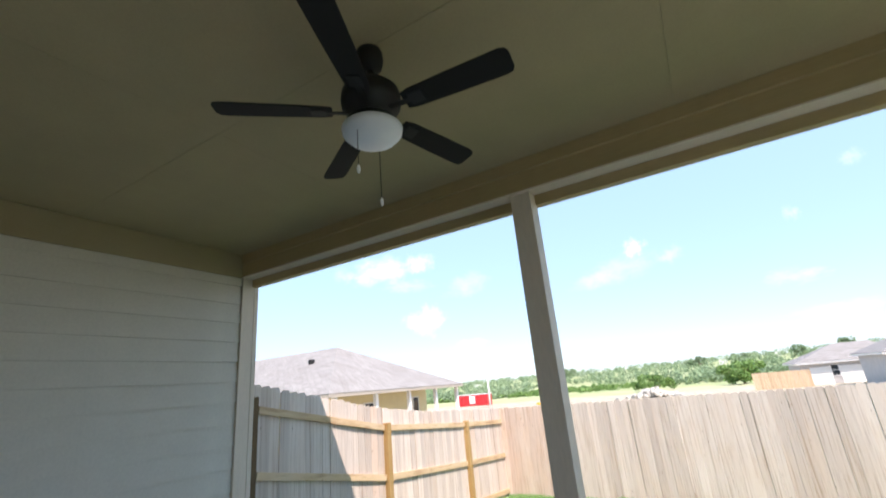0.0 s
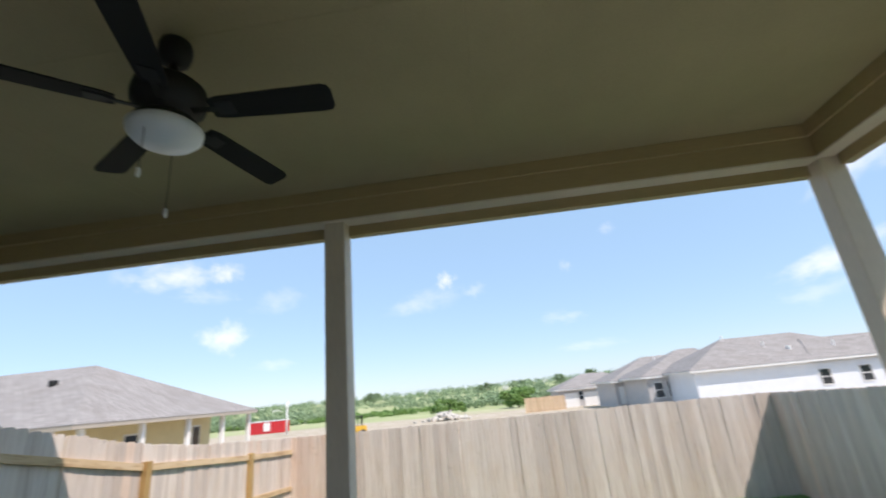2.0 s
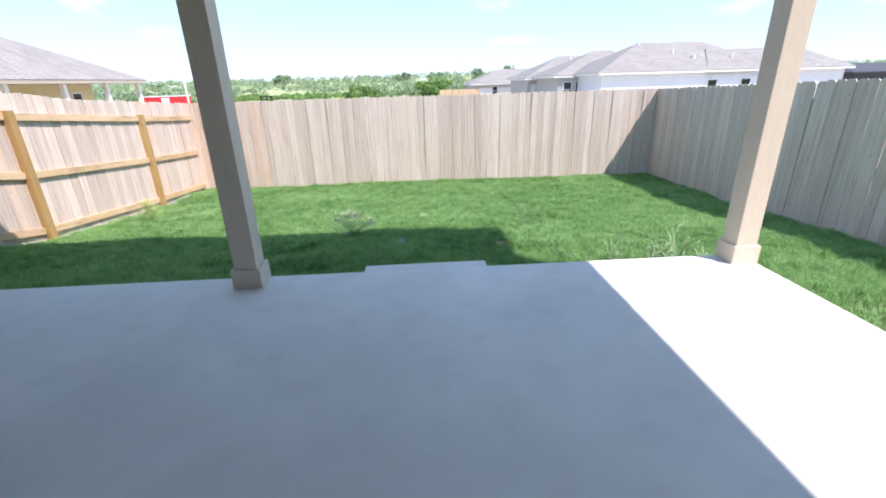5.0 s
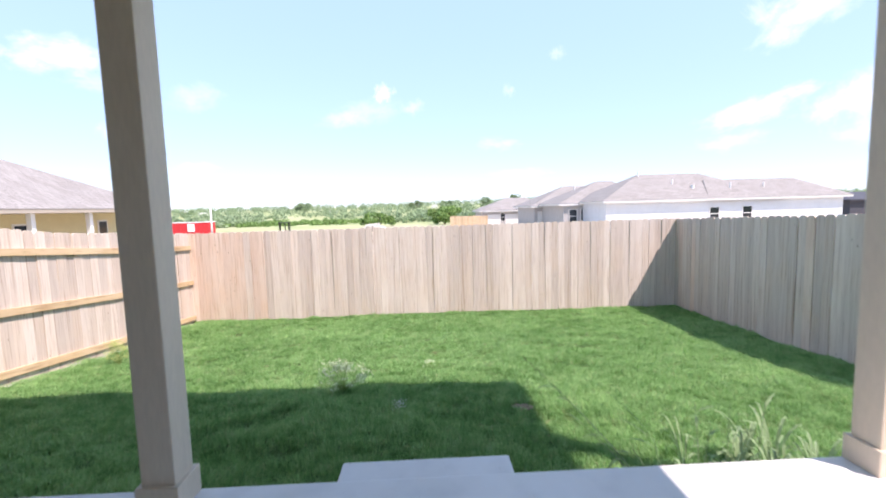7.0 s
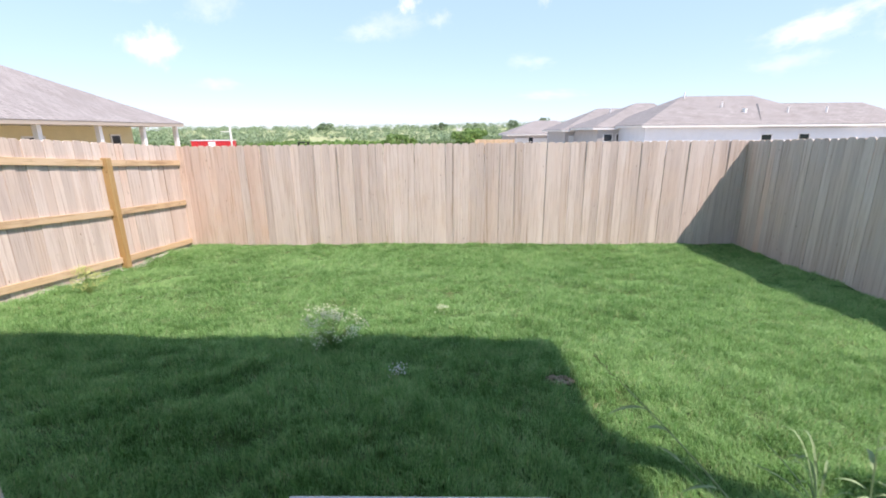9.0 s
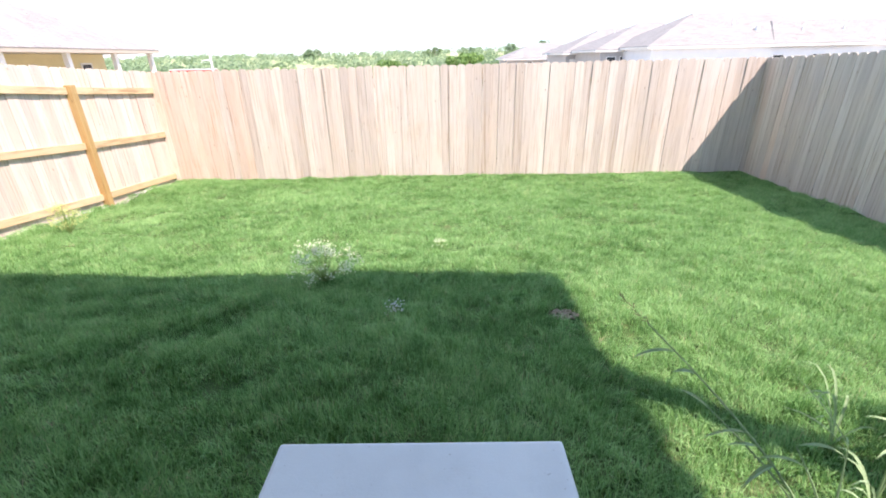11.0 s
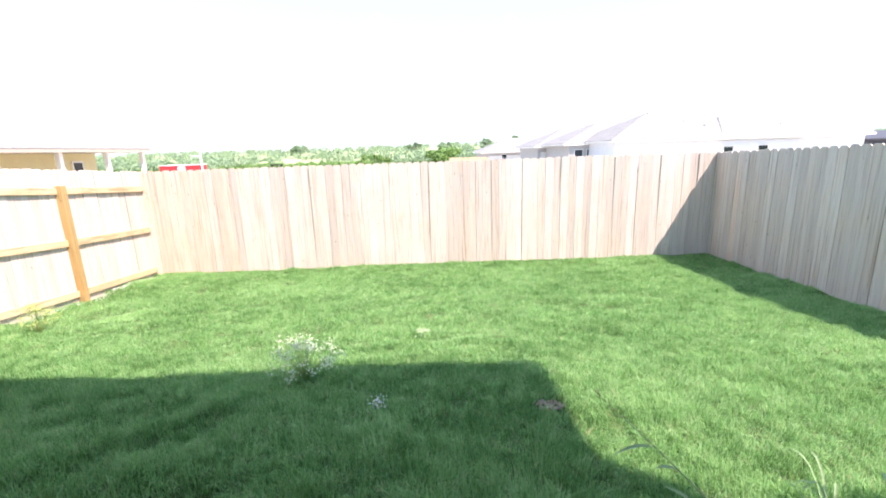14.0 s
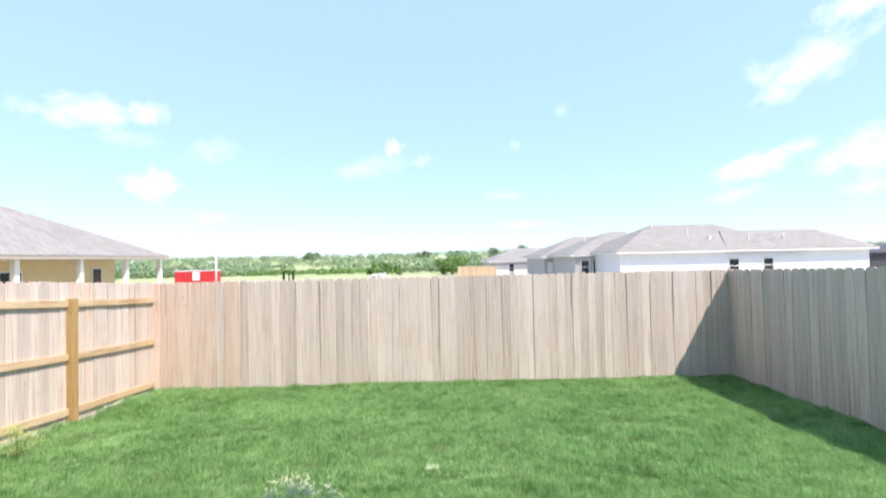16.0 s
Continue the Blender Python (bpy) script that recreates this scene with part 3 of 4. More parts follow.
def build_fence(name, seed, label, start, end, top, posts, warm, dark=()):
    """Pickets from start to end; top: (s, z) pairs along it. Rails and posts stand on its local +y side."""
    rng = random.Random(seed)
    a, b = Vector(start), Vector(end)
    way = (b - a).normalized()
    length = (b - a).length
    ang = math.degrees(math.atan2(way.y, way.x))
    e = thing(name, (a.x, a.y, 0), label, "fence", ang)
    ss, zs = zip(*top)

    def z_at(s):
        return float(np.interp(s, ss, zs))

    s = 0.060
    while s < length - 0.05:
        me = rng.choice(WARM if rng.random() < warm(s) else GREY)
        p = part("picket", me, None, e)
        p.matrix_basis = pose(s, rng.uniform(-0.004, 0.004), z_at(s) - HIGH + rng.uniform(-0.008, 0.008), rng.uniform(-0.3, 0.3), rng.uniform(-0.13, 0.13), rng.uniform(-0.8, 0.8))
        s += 0.1375 + rng.uniform(-0.001, 0.0012)
    y0 = 0.018
    edges = [0.0, *posts, length]
    for s0, s1 in zip(edges, edges[1:]):
        s0, s1 = s0 + (0.047 if s0 in posts else 0.0), s1 - (0.047 if s1 in posts else 0.0)
        tilt = math.degrees(math.atan2(z_at(s1) - z_at(s0), s1 - s0))
        for drop in (0.29, 1.00, 1.72):
            r = part("rail", box(0, s1 - s0, y0, y0 + 0.038, -0.044, 0.044, 0.003), M_RAIL, e)
            r.matrix_basis = pose(s0, 0, z_at(s0) - drop, 0, -tilt, 0)
    for s0 in posts:
        q = z_at(s0) - (0.16 if s0 in dark else 0.22)
        p = part("post", box(-0.046, 0.046, y0, y0 + 0.09, q - 1.95, q, 0.004), M_DARKPOST if s0 in dark else M_POST, e, "dark brown stained post" if s0 in dark else "")
        p.matrix_basis = pose(s0, 0, 0, 0, 0, 0)
    return e


build_fence("wooden_fence", 1, "weathered grey-tan cedar picket privacy fence", (-3.56, 6.84, 0), (6.62, 6.84, 0), [(0, 0.99), (10.1, 1.02)], (2.0, 4.4, 6.8, 9.2),
            lambda s: 0.97 if s < 0.9 else (0.45 if s < 1.6 else 0.0))
build_fence("wooden_fence", 2, "weathered grey-tan cedar picket privacy fence", (6.50, 6.84, 0), (6.50, -5.0, 0), [(0, 1.01), (2.4, 1.10), (4.8, 1.19), (11.8, 1.40)], (1.6, 4.0, 6.4, 8.8),
            lambda s: 0.6 if s < 0.7 else 0.02)
build_fence("wooden_fence", 3, "pale cedar picket fence with rails and posts on the yard side", (-3.56, 6.83, 0), (-3.82, 0.05, 0), [(0, 0.99), (3.0, 1.19), (4.1, 1.32), (6.5, 1.80)], (1.63, 4.07, 6.45),
            lambda s: 0.10, (6.45,))


# ---- weeds and small things in the yard ----
def ribbon(bm, points, widths, side):
    """A thin folded leaf along points."""
    side = Vector(side).normalized()
    rows = []
    for p, w in zip(points, widths):
        p = Vector(p)
        rows.append((bm.verts.new(p - side * w), bm.verts.new(p + Vector((0, 0, -w * 0.5))), bm.verts.new(p + side * w)))
    for a, b in zip(rows, rows[1:]):
        bm.faces.new((a[0], a[1], b[1], b[0]))
        bm.faces.new((a[1], a[2], b[2], b[1]))
    return bm


def tall_grass(x, y, stems, seed, label):
    """A clump of coarse grass. stems: lean x, lean y, height, seed head or not, and leaves as (share of the height, heading in degrees, length, and if wanted rise and fall)."""
    e = thing("tall_grass", (x, y, ground_height(x, y)), label, "weed", group="tall grass by the slab")
    rng = random.Random(seed)
    for lx, ly, h, headed, leaves in stems:
        pts = [(lx * (k / 8) ** 1.25, ly * (k / 8) ** 1.25, h * k / 8) for k in range(9)]
        part("stem", tube(pts, [0.0054 - 0.00045 * k for k in range(9)], 6), M_COARSE, e)
        for at, heading, ln, *bend in leaves:
            q = at * 8
            p = Vector(pts[int(q)]).lerp(Vector(pts[min(8, int(q) + 1)]), q - int(q))
            d = Vector((math.cos(radians(heading)), math.sin(radians(heading)), 0))
            w, up, fall = rng.uniform(0.006, 0.009), rng.uniform(0.65, 1.0), rng.uniform(0.5, 0.85)
            if bend:
                up, fall = bend
            leaf = [p + d * ln * (k / 7) + Vector((0, 0, ln * (up * (k / 7) - fall * (k / 7) ** 2))) for k in range(8)]
            part("leaf", ribbon(bmesh.new(), leaf, [w * v for v in (0.4, 0.8, 1.0, 1.0, 0.9, 0.7, 0.4, 0.04)], d.cross(Vector((0, 0, 1)))), M_COARSE, e)
        if headed:
            bm = bmesh.new()
            top, d = Vector(pts[-1]), (Vector(pts[-1]) - Vector(pts[-2])).normalized()
            for q in range(12):
                o, a = top + d * (0.011 * q), rng.uniform(0, 2 * math.pi)
                tube([o, o + d * 0.02 + Vector((math.cos(a), math.sin(a), 0)) * (0.02 - 0.001 * q)], [0.0016, 0.0006], 4, bm)
            tagged(part("seed_head", bm, M_BARK, e, "brown open seed head"), kind="stuff")
    return e


tall_grass(2.52, 0.15, [(-0.66, 0.03, 0.83, True, [(0.89, 185, 0.13, 0.5, 0.6), (0.80, 178, 0.07, 0.7, 0.6), (0.54, 184, 0.14, 0.55, 0.6), (0.47, 178, 0.10, 0.6, 0.5), (0.38, 200, 0.12, 0.5, 0.9)]),
                        (-0.44, 0.03, 0.54, False, [(0.98, 150, 0.09, 0.9, 0.5)])], 3, "slender leaning grass stalk with a brown seed head")
tall_grass(2.56, 0.13, [(-0.07, 0.0, 0.42, False, [(1.0, 180, 0.26, 1.45, 0.35), (0.97, 172, 0.22, 1.15, 0.5), (0.9, 186, 0.18, 0.9, 0.5)]), (-0.20, 0.02, 0.40, False, [(0.8, 178, 0.16, 0.8, 0.6)])], 4,
           "pale green coarse grass with long arching leaves")
tall_grass(2.84, 0.26, [(-0.02, 0.04, 0.56, False, [(0.6, 150, 0.10), (0.75, 60, 0.12), (0.45, 200, 0.10), (0.9, 340, 0.12)]), (0.08, 0.04, 0.40, False, [(0.7, 170, 0.10), (0.9, 20, 0.10)])], 5, "upright green coarse grass clump beside the slab")
tall_grass(3.10, 0.40, [(0.02, 0.02, 0.52, False, [(0.8, 140, 0.12), (0.6, 10, 0.10)]), (0.12, 0.08, 0.34, False, [(0.7, 40, 0.18), (0.5, 190, 0.14)])], 6, "green coarse grass clump near the porch post")
tall_grass(3.34, 0.46, [(0.08, 0.04, 0.52, False, [(0.8, 30, 0.16), (0.6, 160, 0.14)]), (-0.05, 0.06, 0.34, False, [(0.7, 100, 0.15)])], 8, "short coarse grass clump near the porch post")


def leafy_weed(x, y, r, seed, count=20, wide=0.008, label="low grey-green broad-leaved weed clump beside the slab"):
    """A broad-leaved weed with arching leaves."""
    rng = random.Random(seed)
    e = thing("broadleaf_weed", (x, y, ground_height(x, y)), label, "weed", group="broad weeds")
    for k in range(count):
        a, ln = rng.uniform(0, 2 * math.pi), rng.uniform(0.5, 1.0) * r
        d, up = Vector((math.cos(a), math.sin(a), 0)) * 0.6, rng.uniform(0.8, 1.7)
        pts = [d * ln * q / 6 + Vector((0, 0, ln * up * (q / 6) * (1.75 - 1.15 * q / 6))) for q in range(7)]
        w = wide * rng.uniform(0.7, 1.2)
        part("leaf", ribbon(bmesh.new(), pts, [w * f for f in (0.25, 0.6, 0.9, 1.0, 0.85, 0.5, 0.08)], d.cross(Vector((0, 0, 1)))), M_COARSE, e)
    return e


for x, y, r, seed, count, wide in ((3.08, 0.36, 0.28, 23, 20, 0.008), (3.20, 0.42, 0.32, 21, 22, 0.009), (3.30, 0.26, 0.29, 22, 22, 0.009), (3.44, 0.36, 0.28, 24, 20, 0.008), (3.36, 0.56, 0.30, 25, 20, 0.009)):
    leafy_weed(x, y, r, seed, count, wide)
for x, y, r, seed, count, wide in ((2.74, 0.16, 0.30, 61, 9, 0.007), (3.02, 0.16, 0.36, 62, 10, 0.008), (3.42, 0.44, 0.42, 63, 15, 0.010), (3.58, 0.28, 0.36, 64, 14, 0.009), (2.90, 0.52, 0.34, 65, 9, 0.006), (3.22, 0.12, 0.30, 66, 10, 0.009)):
    leafy_weed(x, y, r, seed, count, wide, "tall pale-green arching weed clump growing against the slab")


def flower_weed(x, y, wide, high, count, seed, label, petal=M_PETAL):
    """A bushy weed: branching stalks with small leaves and clusters of tiny flowers."""
    rng = random.Random(seed)
    e = thing("flowering_weed", (x, y, ground_height(x, y)), label, "weed", group="flowering weeds")
    for k in range(count):
        a, rr = rng.uniform(0, 2 * math.pi), wide * math.sqrt(rng.random())
        tip = Vector((rr * math.cos(a), rr * math.sin(a), high * rng.uniform(0.6, 1.0) * (1.05 - 0.4 * (rr / wide) ** 2)))
        mid = tip * 0.5 + Vector((0, 0, 0.05 * high))
        st = tube([(0, 0, 0), mid, tip], [0.0026, 0.0017, 0.0009], 5)
        for q in range(3):
            o, b = mid.lerp(tip, rng.random()), rng.uniform(0, 2 * math.pi)
            d = Vector((math.cos(b), math.sin(b), rng.uniform(-0.2, 0.5)))
            ribbon(st, [o, o + d * 0.018, o + d * 0.034], [0.001, 0.0045, 0.0008], d.cross(Vector((0, 0, 1))))
        tagged(part("stalk", st, M_WEED, e), kind="stuff")
        fl = bmesh.new()
        for q in range(15):
            c = tip + Vector((rng.uniform(-0.045, 0.045), rng.uniform(-0.045, 0.045), rng.uniform(-0.05, 0.02)))
            bmesh.ops.create_icosphere(fl, subdivisions=1, radius=rng.uniform(0.0038, 0.0068), matrix=Matrix.Translation(c))
        tagged(part("flower_cluster", fl, petal, e, "tiny pale flower heads"), kind="stuff")
    return e


flower_weed(0.36, 2.22, 0.27, 0.36, 40, 31, "bushy weed with tiny white flowers in the lawn")
flower_weed(-2.99, 3.82, 0.19, 0.36, 30, 32, "small yellow-green flowering weed beside the wooden fence", M_BUD)
flower_weed(0.98, 1.66, 0.045, 0.11, 4, 33, "very small white-flowered weed in the shaded lawn", M_WHITE)
flower_weed(1.25, 3.1, 0.05, 0.07, 3, 34, "very small white-flowered weed in the lawn")


def bare_soil(x, y, rx, ry, seed):
    rng = random.Random(seed)
    bm = bmesh.new()
    for k in range(110):
        a, r = rng.uniform(0, 2 * math.pi), math.sqrt(rng.random())
        px, py = x + rx * r * math.cos(a), y + ry * r * math.sin(a)
        one = Matrix.Translation((px, py, ground_height(px, py) + 0.012)) @ Matrix.Diagonal((rng.uniform(1, 2), rng.uniform(1, 2), 0.8, 1))
        bmesh.ops.create_icosphere(bm, subdivisions=1, radius=rng.uniform(0.004, 0.010), matrix=one)
    tagged(obj("soil_clods", bm, M_SOIL), "bare patch of reddish-brown soil clods in the lawn", "soil", kind="stuff")


M_SOIL = plain("reddish_soil", (0.31, 0.235, 0.16), 0.95, 0.0, 30)
bare_soil(2.08, 1.66, 0.10, 0.06, 5)


def gravel_strip():
    rng = random.Random(12)
    bm = bmesh.new()
    for k in range(420):
        y = rng.uniform(2.2, 6.7)
        x = -3.56 - 0.055 * (6.84 - y) + rng.uniform(0.05, 0.17)
        one = Matrix.Translation((x, y, ground_height(x, y) + 0.01)) @ Matrix.Rotation(rng.random() * 3, 4, "Z") @ Matrix.Diagonal((1.5, 1.0, 0.7, 1))
        bmesh.ops.create_icosphere(bm, subdivisions=1, radius=rng.uniform(0.010, 0.022), matrix=one)
    tagged(obj("gravel", bm, M_RUBBLE), "pale limestone gravel along the foot of the fence", "gravel", kind="stuff")


gravel_strip()


# ---- the neighbouring houses ----
def pane_window(e, x, y, z0, z1, w, name="window"):
    fr = bmesh.new()
    for a, b, c, d in ((x - w / 2, x + w / 2, z0, z0 + 0.07), (x - w / 2, x + w / 2, z1 - 0.07, z1), (x - w / 2, x - w / 2 + 0.07, z0 + 0.07, z1 - 0.07), (x + w / 2 - 0.07, x + w / 2, z0 + 0.07, z1 - 0.07),
                       (x - w / 2 + 0.07, x + w / 2 - 0.07, (z0 + z1) / 2 - 0.03, (z0 + z1) / 2 + 0.03)):
        box(a, b, y - 0.06, y + 0.02, c, d, 0, fr)
    win = part(name, fr, M_WHITE, e, "white window frame")
    for c, d in ((z0 + 0.07, (z0 + z1) / 2 - 0.03), ((z0 + z1) / 2 + 0.03, z1 - 0.07)):
        part("pane", box(x - w / 2 + 0.07, x + w / 2 - 0.07, y - 0.03, y - 0.015, c, d), M_PANE, win, "dark glass pane")


def build_house(label, walls, wall_mat, roofs, eave, windows=(), columns=(), doors=(), vents=(), fascia=M_WHITE, ground=None, side_windows=(), shingle=M_SHINGLE):
    x0, x1, y0, y1 = walls[0]
    gz = ground if ground is not None else float(lie(x0, y0)) - 0.2
    e = thing("house", (x0, y0, gz), label, "house", group="houses beyond the fence")

    def local(bm):
        bmesh.ops.translate(bm, verts=bm.verts[:], vec=(-x0, -y0, -gz))
        return bm

    for (a, b, c, d), paint in zip(walls, wall_mat):
        part("wall", local(box(a, b, c, d, gz, eave - 0.02)), paint, e)
    for (a, b, c, d), ridge, z in roofs:
        part("roof", local(hip_roof(a, b, c, d, ridge, z, 0.03)), shingle, e, "shingle hip roof")
        part("fascia", local(box(a + 0.02, b - 0.02, c + 0.02, d - 0.02, z - 0.20, z - 0.035)), fascia, e, "painted fascia and soffit")
    for x, y, za, zb, w in windows:
        pane_window(e, x - x0, y - y0, za - gz, zb - gz, w)
    for y, x, za, zb, w in side_windows:
        fr = box(x - 0.02, x + 0.05, y - w / 2, y + w / 2, za, zb, 0.01)
        win = part("window", local(fr), M_WHITE, e, "white window frame")
        part("pane", local(box(x + 0.052, x + 0.06, y - w / 2 + 0.09, y + w / 2 - 0.09, za + 0.09, zb - 0.09)), M_PANE, win, "dark glass pane")
    for x, y in columns:
        bm = box(x - 0.11, x + 0.11, y - 0.11, y + 0.11, gz, eave - 0.18, 0.01)
        box(x - 0.16, x + 0.16, y - 0.16, y + 0.16, gz, gz + 0.35, 0.01, bm)
        part("column", local(bm), M_WHITE, e, "white porch column")
    for x, y, za, zb, w in doors:
        part("garage_door", local(box(x - w / 2, x + w / 2, y - 0.05, y - 0.005, za, zb, 0.01)), M_WHITE, e, "white garage door")
    for x, y, z, r, h, *paint in vents:
        v = lathe([(0.0, h), (r, h), (r, -0.25), (0.0, -0.25)], 10)
        bmesh.ops.translate(v, verts=v.verts[:], vec=(x - x0, y - y0, z - gz))
        part("vent_pipe", v, paint[0] if paint else M_WHITE, e, "dark roof vent" if paint else "white roof vent pipe")
    return e


build_house("pale yellow house with grey hip roof and white-columned porch", [(-39.5, -18.4, 14.2, 26.6)], [M_YELLOW],
            [((-40, -15.4, 13.3, 27.2), (-34, 20.5, -21.7, 20.5, 5.05), 1.82)], 1.8,
            side_windows=[(25.1, -18.4, -0.3, 1.2, 0.8), (19.9, -18.4, -0.3, 1.15, 1.2)], columns=[(-15.9, 26.95), (-15.9, 23.95), (-15.9, 20.8), (-15.9, 17.5), (-15.9, 14.2)], vents=[(-21.5, 17.9, 3.95, 0.2, 0.18, M_BLACK)], fascia=M_EAVE)
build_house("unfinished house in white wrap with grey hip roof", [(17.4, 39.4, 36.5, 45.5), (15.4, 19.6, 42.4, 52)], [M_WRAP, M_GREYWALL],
            [((16.9, 33.8, 36, 46), (22.36, 41, 28.6, 41, 4.08), 1.56), ((26.5, 39.9, 36.01, 42.5), (28.0, 39.2, 36.9, 39.2, 3.32), 1.56), ((14.8, 24.5, 42, 52), (20.6, 47, 22.4, 47, 3.85), 1.42)], 1.42,
            windows=[(27.35, 36.5, -0.5, 0.78, 0.95), (30.4, 36.5, -0.5, 0.80, 0.95), (16.4, 42.4, -0.6, 0.85, 0.9), (17.6, 42.4, -0.6, 0.85, 0.9), (18.9, 42.4, -0.6, 0.85, 0.9)],
            vents=[(22.3, 40.6, 3.9, 0.07, 0.45), (24.7, 38.8, 3.0, 0.07, 0.45), (26.2, 38.0, 2.6, 0.16, 0.25), (29.6, 37.7, 2.5, 0.07, 0.45), (32.8, 37.7, 2.5, 0.07, 0.45)])
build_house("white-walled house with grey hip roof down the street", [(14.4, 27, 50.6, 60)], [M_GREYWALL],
            [((13.9, 27.5, 50, 61), (19.5, 55.5, 25, 55.5, 3.75), 1.25)], 1.2, doors=[(16.5, 50.6, -1.3, 0.60, 3.4)], windows=[(19.6, 50.6, -0.6, 0.7, 0.9)],
            vents=[(20.5, 54, 3.2, 0.08, 0.4), (22.0, 53.2, 2.9, 0.08, 0.4)])
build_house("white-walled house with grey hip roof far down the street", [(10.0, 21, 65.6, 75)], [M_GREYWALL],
            [((9.5, 21.5, 65, 76), (14.6, 70.5, 18, 70.5, 2.7), 0.70)], 0.65, doors=[(11.8, 65.6, -1.9, 0.1, 2.0), (14.6, 65.6, -1.9, 0.1, 2.0)], windows=[(13.2, 65.6, -1.0, 0.3, 0.8)])
build_house("dark slate grey house with a low roof", [(64.2, 82, 60.5, 72)], [M_DARKWALL], [((63.6, 82.6, 60, 72.5), (67, 66, 78, 66, 2.1), 0.9)], 0.85, fascia=M_DARKWALL, shingle=M_DARKWALL)


# ---- things standing in the field ----
def red_container():
    x, y = -39.2, 75.0
    e = thing("dumpster", (x, y, ground_height(x, y) - 0.1), "red steel roll-off container with a white panel", "container", 2)
    part("body", box(-3.3, 3.3, -1.1, 1.1, 0.15, 2.05, 0.03), M_RED, e)
    for k in range(9):
        part("rib", box(-3.2 + 0.78 * k, -3.1 + 0.78 * k, -1.19, -1.102, 0.2, 2.0, 0.01), M_RED, e)
    part("panel", box(-0.35, 0.85, -1.215, -1.195, 0.55, 1.9, 0.01), M_WHITE, e, "white sign panel")
    part("rim", box(-3.36, 3.36, -1.16, 1.16, 2.055, 2.17, 0.02), M_WHITE, e, "pale top rim")


red_container()


def street_pole():
    x, y = -30.2, 63.0
    e = thing("pole", (x, y, ground_height(x, y) - 0.1), "white slender utility pole standing in the field", "pole")
    part("shaft", lathe([(0.0, 4.75), (0.09, 4.75), (0.15, 0.0), (0.0, 0.0)], 12), M_WHITE, e, smooth=True)
    part("cap", lathe([(0.0, 4.86), (0.11, 4.83), (0.11, 4.755), (0.0, 4.755)], 12), M_WHITE, e, smooth=True)


street_pole()


def loader():
    x, y = -14.8, 48.0
    e = thing("skid_loader", (x, y, ground_height(x, y) - 0.45), "yellow skid loader with a black roll cage", "loader", 25)
    part("body", box(-1.1, 0.9, -0.6, 0.6, 0.35, 1.15, 0.06), M_MACHINE, e)
    cage = bmesh.new()
    for px in (-0.55, 0.45):
        for py in (-0.5, 0.5):
            box(px - 0.05, px + 0.05, py - 0.05, py + 0.05, 1.15, 2.1, 0.01, cage)
    box(-0.65, 0.55, -0.6, 0.6, 2.1, 2.2, 0.02, cage)
    box(-0.1, 0.0, -0.55, -0.45, 1.15, 2.1, 0.01, cage)
    part("roll_cage", cage, M_BLACK, e, "black steel roll cage")
    for px in (-0.65, 0.5):
        for py in (-0.72, 0.72):
            w = lathe([(0.0, 0.14), (0.30, 0.14), (0.38, 0.09), (0.38, -0.09), (0.30, -0.14), (0.0, -0.14)], 18)
            bmesh.ops.rotate(w, verts=w.verts[:], matrix=Matrix.Rotation(radians(90), 3, "X"))
            bmesh.ops.translate(w, verts=w.verts[:], vec=(px, py, 0.38))
            part("wheel", w, M_RUBBER, e, "black rubber tyre")
    part("arm", box(-2.3, -0.4, -0.70, -0.62, 0.9, 1.1, 0.02), M_MACHINE, e)
    part("arm", box(-2.3, -0.4, 0.62, 0.70, 0.9, 1.1, 0.02), M_MACHINE, e)
    part("bucket", prism([(-2.9, 0.1), (-2.2, 0.05), (-2.1, 0.75), (-2.25, 0.75), (-2.35, 0.25), (-2.9, 0.18)], 1.5), M_BLACK, e).location = (0, -0.75, 0)


loader()


def new_fence_far():
    x, y = 4.8, 60.0
    e = thing("new_fence", (x, y, 0), "new orange cedar picket fence in the field", "fence")
    me = bpy.data.meshes.new("far_picket")
    bm = box(-0.14, 0.14, 0, 0.03, -2.3, 0.08)
    bm.to_mesh(me)
    bm.free()
    me.materials.append(M_NEWFENCE)
    for k in range(18):
        p = part("picket", me, None, e)
        p.location = (0.30 * k, 0.0, 0.02 * math.sin(7 * k))
    for z in (-1.6, -0.2):
        part("rail", box(-0.1, 5.2, 0.034, 0.09, z, z + 0.1), M_NEWFENCE, e)


new_fence_far()


def rubble():
    rng = random.Random(4)
    bm = bmesh.new()
    for k in range(160):
        x = -6.2 + rng.gauss(0, 1.5)
        y = 60 + rng.gauss(0, 0.8)
        r = rng.uniform(0.15, 0.45)
        top = max(0.0, 0.85 - 0.35 * abs(x + 6.2))
        one = Matrix.Translation((x, y, ground_height(x, y) + rng.uniform(0, 1) * top + 0.1)) @ Matrix.Rotation(rng.random() * 3, 4, (rng.random(), rng.random(), rng.random())) @ Matrix.Diagonal((1.5, 1.0, 0.6, 1))
        bmesh.ops.create_icosphere(bm, subdivisions=1, radius=r, matrix=one)
    for v in bm.verts:
        v.co += Vector((rng.uniform(-0.05, 0.05), rng.uniform(-0.05, 0.05), rng.uniform(-0.05, 0.05)))
    tagged(obj("rubble_heap", bm, M_RUBBLE), "pale heap of limestone rubble in the field", "rubble", kind="stuff")


rubble()


